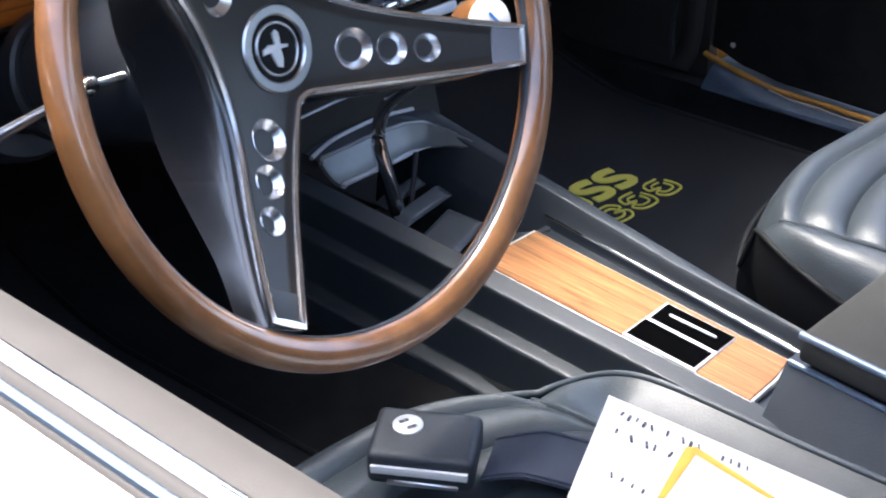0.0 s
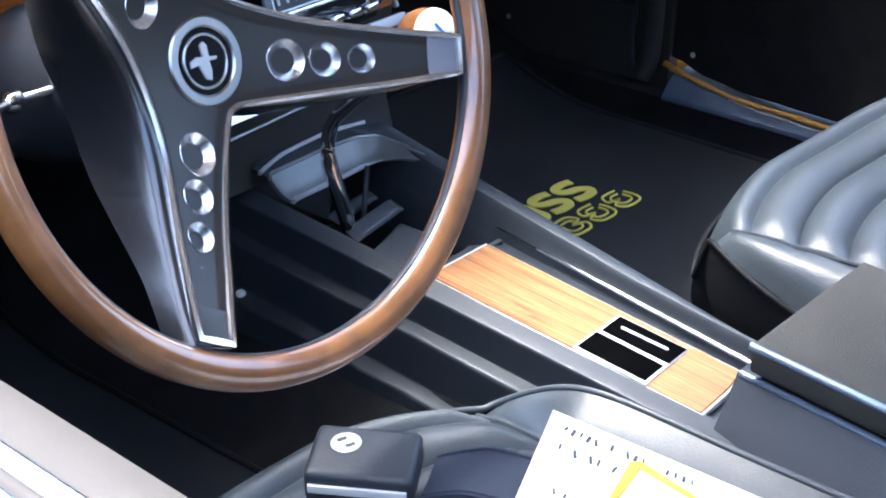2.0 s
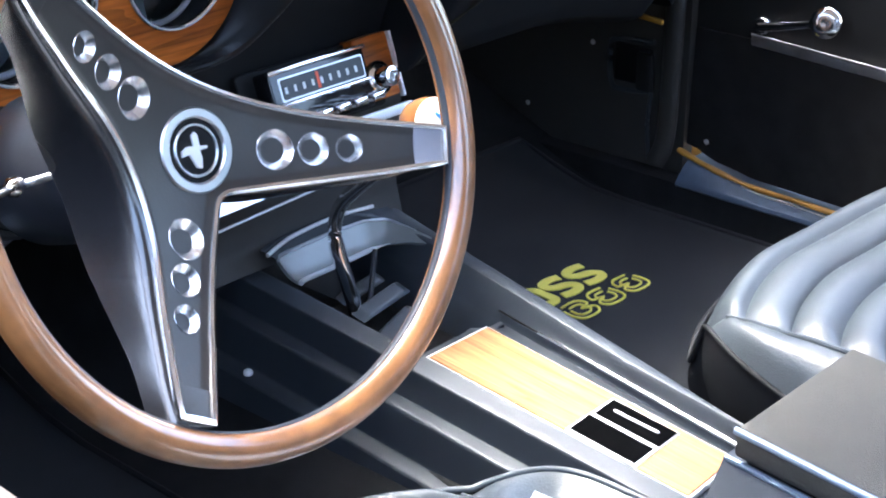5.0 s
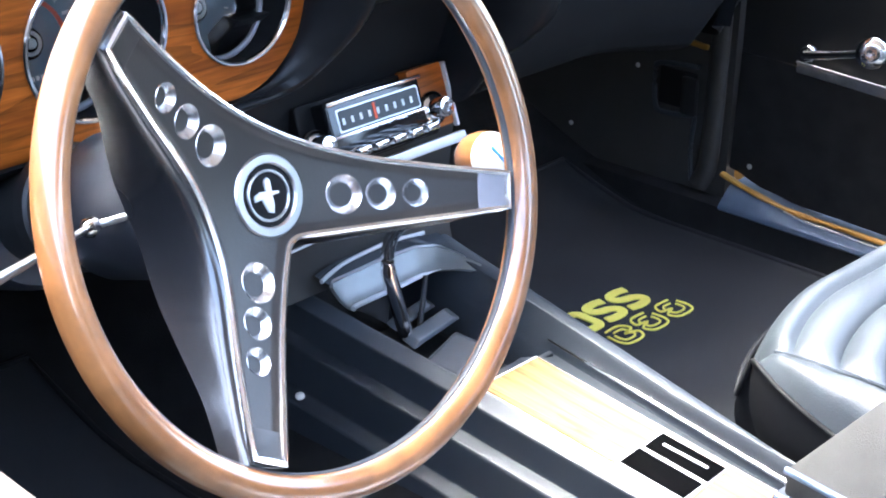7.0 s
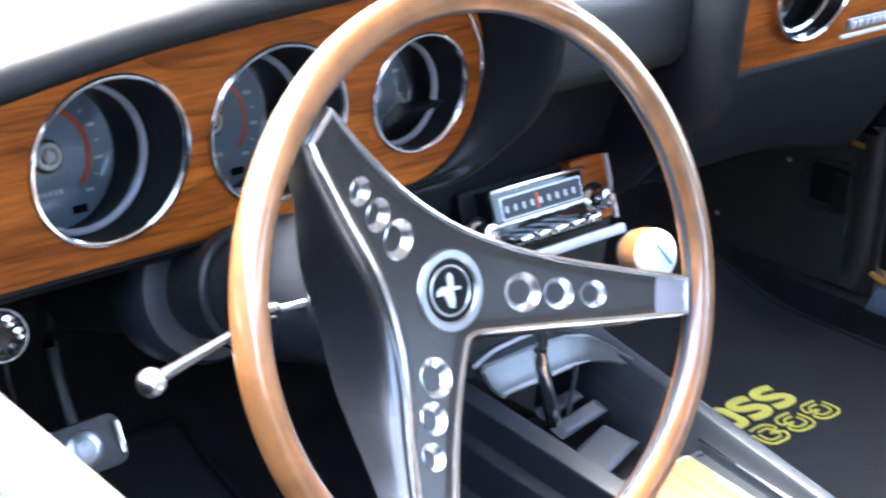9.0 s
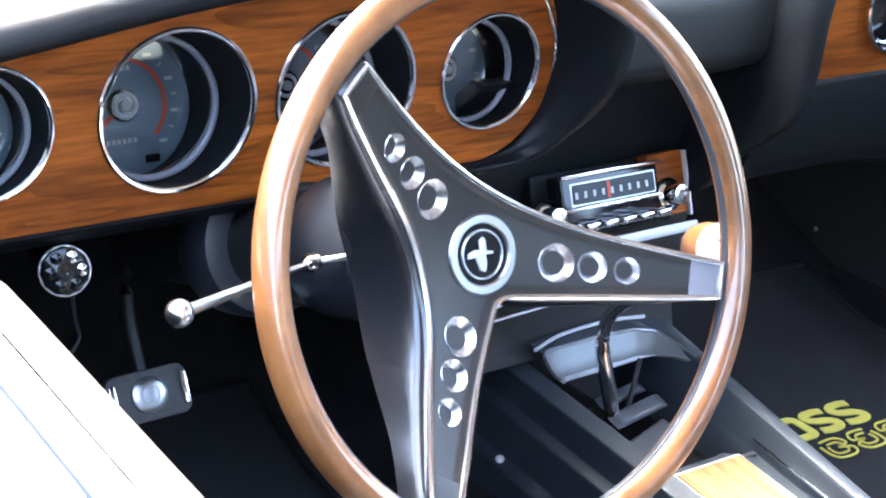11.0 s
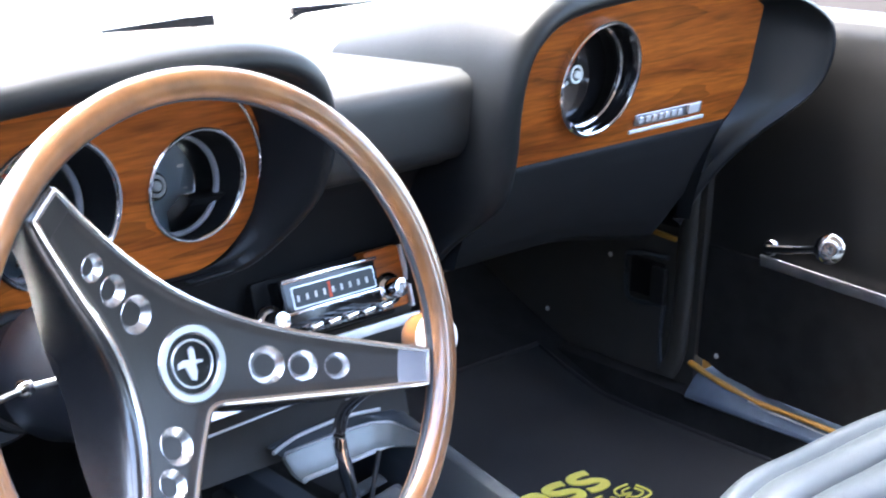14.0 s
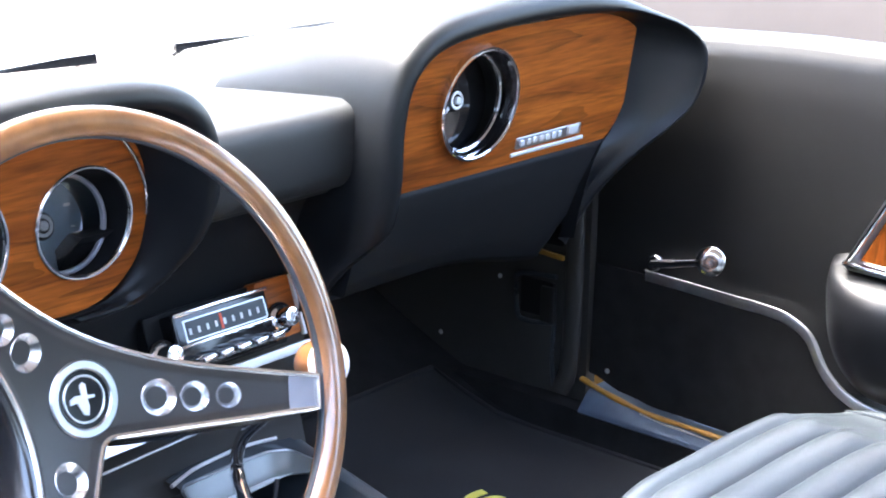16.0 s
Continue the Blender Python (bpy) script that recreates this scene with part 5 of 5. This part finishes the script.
# ---- pedals ----
for (x, y, z, w) in ((-0.022, 0.424, 0.271, 0.078),):
    pdl = thing("pedal", "grey rubber pedal pad with round silver badge", "pedal")
    mp = frame_at((x, y, z), (1, 0, 0.02), (0, -0.86, 0.5))
    part("pad", prism(rounded(w, 0.046, 0.010), 0.014, 0.003, 2, mp), pedal_rubber, pdl, "worn grey rubber pad")
    for sx in (-1, 1):
        part("end_cap", rbox(0.006, 0.030, 0.004, 0.0015, 2, mp @ pose(sx * (w / 2 - 0.005), 0, 0.001)), chrome, pdl)
    part("badge", lathe([(0.0170, 0.0), (0.0168, 0.0020), (0.0140, 0.0034), (0.0085, 0.0042), (0.0080, 0.0036)], 32, mp, caps=False), satin, pdl, "round silver badge")
    part("badge_core", lathe([(0.0082, 0.0), (0.0080, 0.0038), (0.005, 0.0050), (0, 0.0054)], 24, mp), letter_silver, pdl)
    part("arm", tube(catmull([(x, y + 0.012, z), (x, y + 0.05, z + 0.08), (x, y + 0.02, z + 0.20)], 6), 0.007, 10), vinyl, pdl)

# ---- driver door ----
dd = thing("driver_door", "driver door top with beige felt and bright belt moulding", "car door")


def door_out(y):
    """The door leans outwards ahead of the wheel."""
    return -0.056 * smooth((y + 0.02) / 0.30) + 0.030 * (y + 0.28)


def strip(name, x0, z0, x1, z1, mat, label="", crown=0.003):
    def fn(u, v):
        y = lerp(-1.1, 0.36, u)
        return (lerp(x0, x1, v) + door_out(y), y, lerp(z0, z1, v) + crown * math.sin(math.pi * v))
    part(name, sheet(fn, 40, 8, (0, 0, -0.02)), mat, dd, label)


strip("inner_felt", -0.3105, 0.6000, -0.3352, 0.6065, beige_felt, "beige inner window felt", 0.0022)
strip("belt_moulding", -0.3350, 0.6072, -0.3437, 0.6072, chrome, "bright belt moulding", 0.0025)
strip("inner_seal", -0.3435, 0.6060, -0.3480, 0.6050, beige_felt, "grey felt seal", 0.001)
strip("window_channel", -0.3478, 0.6045, -0.3515, 0.6040, steel_blue, "blue-grey window channel", 0.001)
strip("window_slot", -0.3513, 0.6010, -0.3533, 0.6010, slot_grey, "dark window slot", 0.0)
strip("outer_felt", -0.3531, 0.6030, -0.3575, 0.6030, beige_felt)


def skin(u, v):
    y = lerp(-1.1, 0.36, u)
    return (-0.3573 - 0.09 * math.sin(v * 1.2) + door_out(y), y, 0.605 - 0.05 * v * v - 0.35 * max(0, v - 0.7) ** 1.2)


part("outer_skin", sheet(skin, 20, 14, (0.003, 0, -0.01)), blown_paint, dd, "painted outer skin, paled to its blown-out look")


def inner_door(u, v):
    y = lerp(-1.1, 0.36, u)
    return (-0.3135 - 0.012 * math.sin(math.pi * v) + door_out(y), y, lerp(0.590, 0.12, v))


# door panel and kick use the darker vinyl: footwell shade put into colour
part("inner_panel", sheet(inner_door, 20, 10, (-0.02, 0, 0)), low_vinyl, dd, "black inner panel in a shade-darkened vinyl copy")
ls = part("left_kick", rbox(0.03, 0.6, 0.55, 0.004, 1, pose(-0.385, 0.655, 0.38)), low_vinyl)
tagged(ls, "black kick panel beside the driver footwell", "kick panel", kind="structure")
fw = part("firewall", rbox(1.5, 0.02, 0.55, 0.004, 1, pose(MID, 0.90, 0.295)), carpet)
tagged(fw, "black carpeted bulkhead under the dash", "bulkhead", kind="structure")

# ---- roof, pillars, rear ----


def roof_fn(u, v):
    x, y = lerp(-0.16, 0.90, u), lerp(-1.5, 0.16, v)
    c = 1 - (2 * u - 1) ** 4
    return (x, y, 1.05 + 0.05 * c - 0.02 * (2 * v - 1) ** 2)


rf = part("roof", sheet(roof_fn, 20, 20, (0, 0, 0.03)), tan_trim)
tagged(rf, "pale perforated headliner under the roof", "headliner", kind="structure")
for sx in (-1, 1):
    X = lambda d: MID + sx * d
    pil = part("windscreen_pillar", tube(catmull([(X(0.735), 0.70, 0.63), (X(0.66), 0.45, 0.85), (X(0.53), 0.15, 1.06)], 6), 0.028, 12), blown_paint)
    tagged(pil, "painted windscreen pillar", "pillar", kind="structure")
    rp = part("rear_quarter", rbox(0.05, 0.7, 0.62, 0.01, 2, pose(X(0.66), -1.25, 0.78, 0, -sx * 12)), vinyl)
    tagged(rp, "black trimmed rear quarter panel", "trim panel", kind="structure")
rs = part("rear_wall", rbox(1.2, 0.1, 0.6, 0.03, 3, pose(MID, -1.40, 0.40, -8)), vinyl)
tagged(rs, "black trimmed wall behind the seats", "trim panel", kind="structure")


def screen(u, v):
    x = lerp(-1, 1, u)
    w = lerp(0.72, 0.54, v)
    return (MID + x * w, lerp(0.74, 0.17, v) - 0.10 * x * x * (1 - 0.3 * v), lerp(0.63, 1.06, v))


ws = part("windscreen", sheet(screen, 20, 12, (0, 0.004, 0.003)), glass)
tagged(ws, "clear curved windscreen glass", "windscreen", kind="structure")
ws.visible_shadow = False

# ---- outside: bonnet, wipers, ground ----


def hood_fn(u, v):
    x, y = lerp(-0.55, 1.29, u), lerp(0.80, 2.1, v)
    s = abs(x - MID) / 0.92
    return (x, y, 0.600 + 0.02 * math.sin(math.pi * v) - 0.10 * s**6 - 0.06 * v**3 + 0.015 * math.exp(-(((x - MID) / 0.35) ** 4)))


hd = part("bonnet", sheet(hood_fn, 30, 24, (0, 0, -0.02)), blown_paint)
tagged(hd, "pale sunlit car bonnet beyond the windscreen", "bonnet", kind="structure")
cg = part("cowl_panel", rbox(1.55, 0.16, 0.02, 0.006, 2, pose(MID, 0.735, 0.588)), blown_paint)
tagged(cg, "painted cowl panel below the windscreen, paled to its blown-out look", "cowl", kind="structure")


def wiper(thick, thin):
    """A blade that tapers from its thick end to its thin end."""
    w = thing("wiper", "black windscreen wiper blade resting on the cowl", "wiper", group="windscreen wipers")
    n, verts, faces = 12, [], []
    for k in range(n + 1):
        f = k / n
        x, h, d = lerp(thick, thin, f), lerp(0.0085, 0.0018, f), lerp(0.004, 0.0015, f)
        z = 0.6235 + 0.003 * (x - 0.6)
        verts += [(x, 0.745 - d, z - h), (x, 0.745 + d, z - h), (x, 0.745 + d * 0.5, z + h * 0.7), (x, 0.745 - d * 0.5, z + h * 0.7)]
    for k in range(n):
        for q in range(4):
            faces.append((4 * k + q, 4 * k + (q + 1) % 4, 4 * k + 4 + (q + 1) % 4, 4 * k + 4 + q))
    faces += [(0, 1, 2, 3), (4 * n, 4 * n + 1, 4 * n + 2, 4 * n + 3)]
    part("blade", (verts, faces), gloss_black, w, smooth=False)
    side = 1 if thin > thick else -1
    part("arm", tube([(thick + side * 0.03, 0.750, 0.620), (thick + side * 0.01, 0.762, 0.606)], 0.003, 8), gloss_black, w)


wiper(0.581, 0.426)
wiper(0.702, 0.985)


def ground_fn(u, v):
    x, y = lerp(-300, 300, u), lerp(-300, 300, v)
    return (x, y, -0.28)


wl = part("wall_1", rbox(0.2, 11.0, 1.1, 0.02, 2, pose(6.72, 4.1, 0.26, 0, 0, -24.4)), stucco)
tagged(wl, "low pale beige rendered wall beyond the car", "wall", kind="structure")
# unseen wall, added only to hold back sky light from the driver side
w2 = part("sky_block_wall", rbox(0.25, 16.0, 2.5, 0.02, 2, pose(-3.5, 0.0, 0.96)), stucco)
tagged(w2, "unseen plain beige wall added to block sky on the driver side", "wall", kind="structure")
gr = part("ground", sheet(ground_fn, 20, 20, (0, 0, -0.1)), asphalt)
tagged(gr, "grey asphalt ground around the car", "ground", kind="structure")
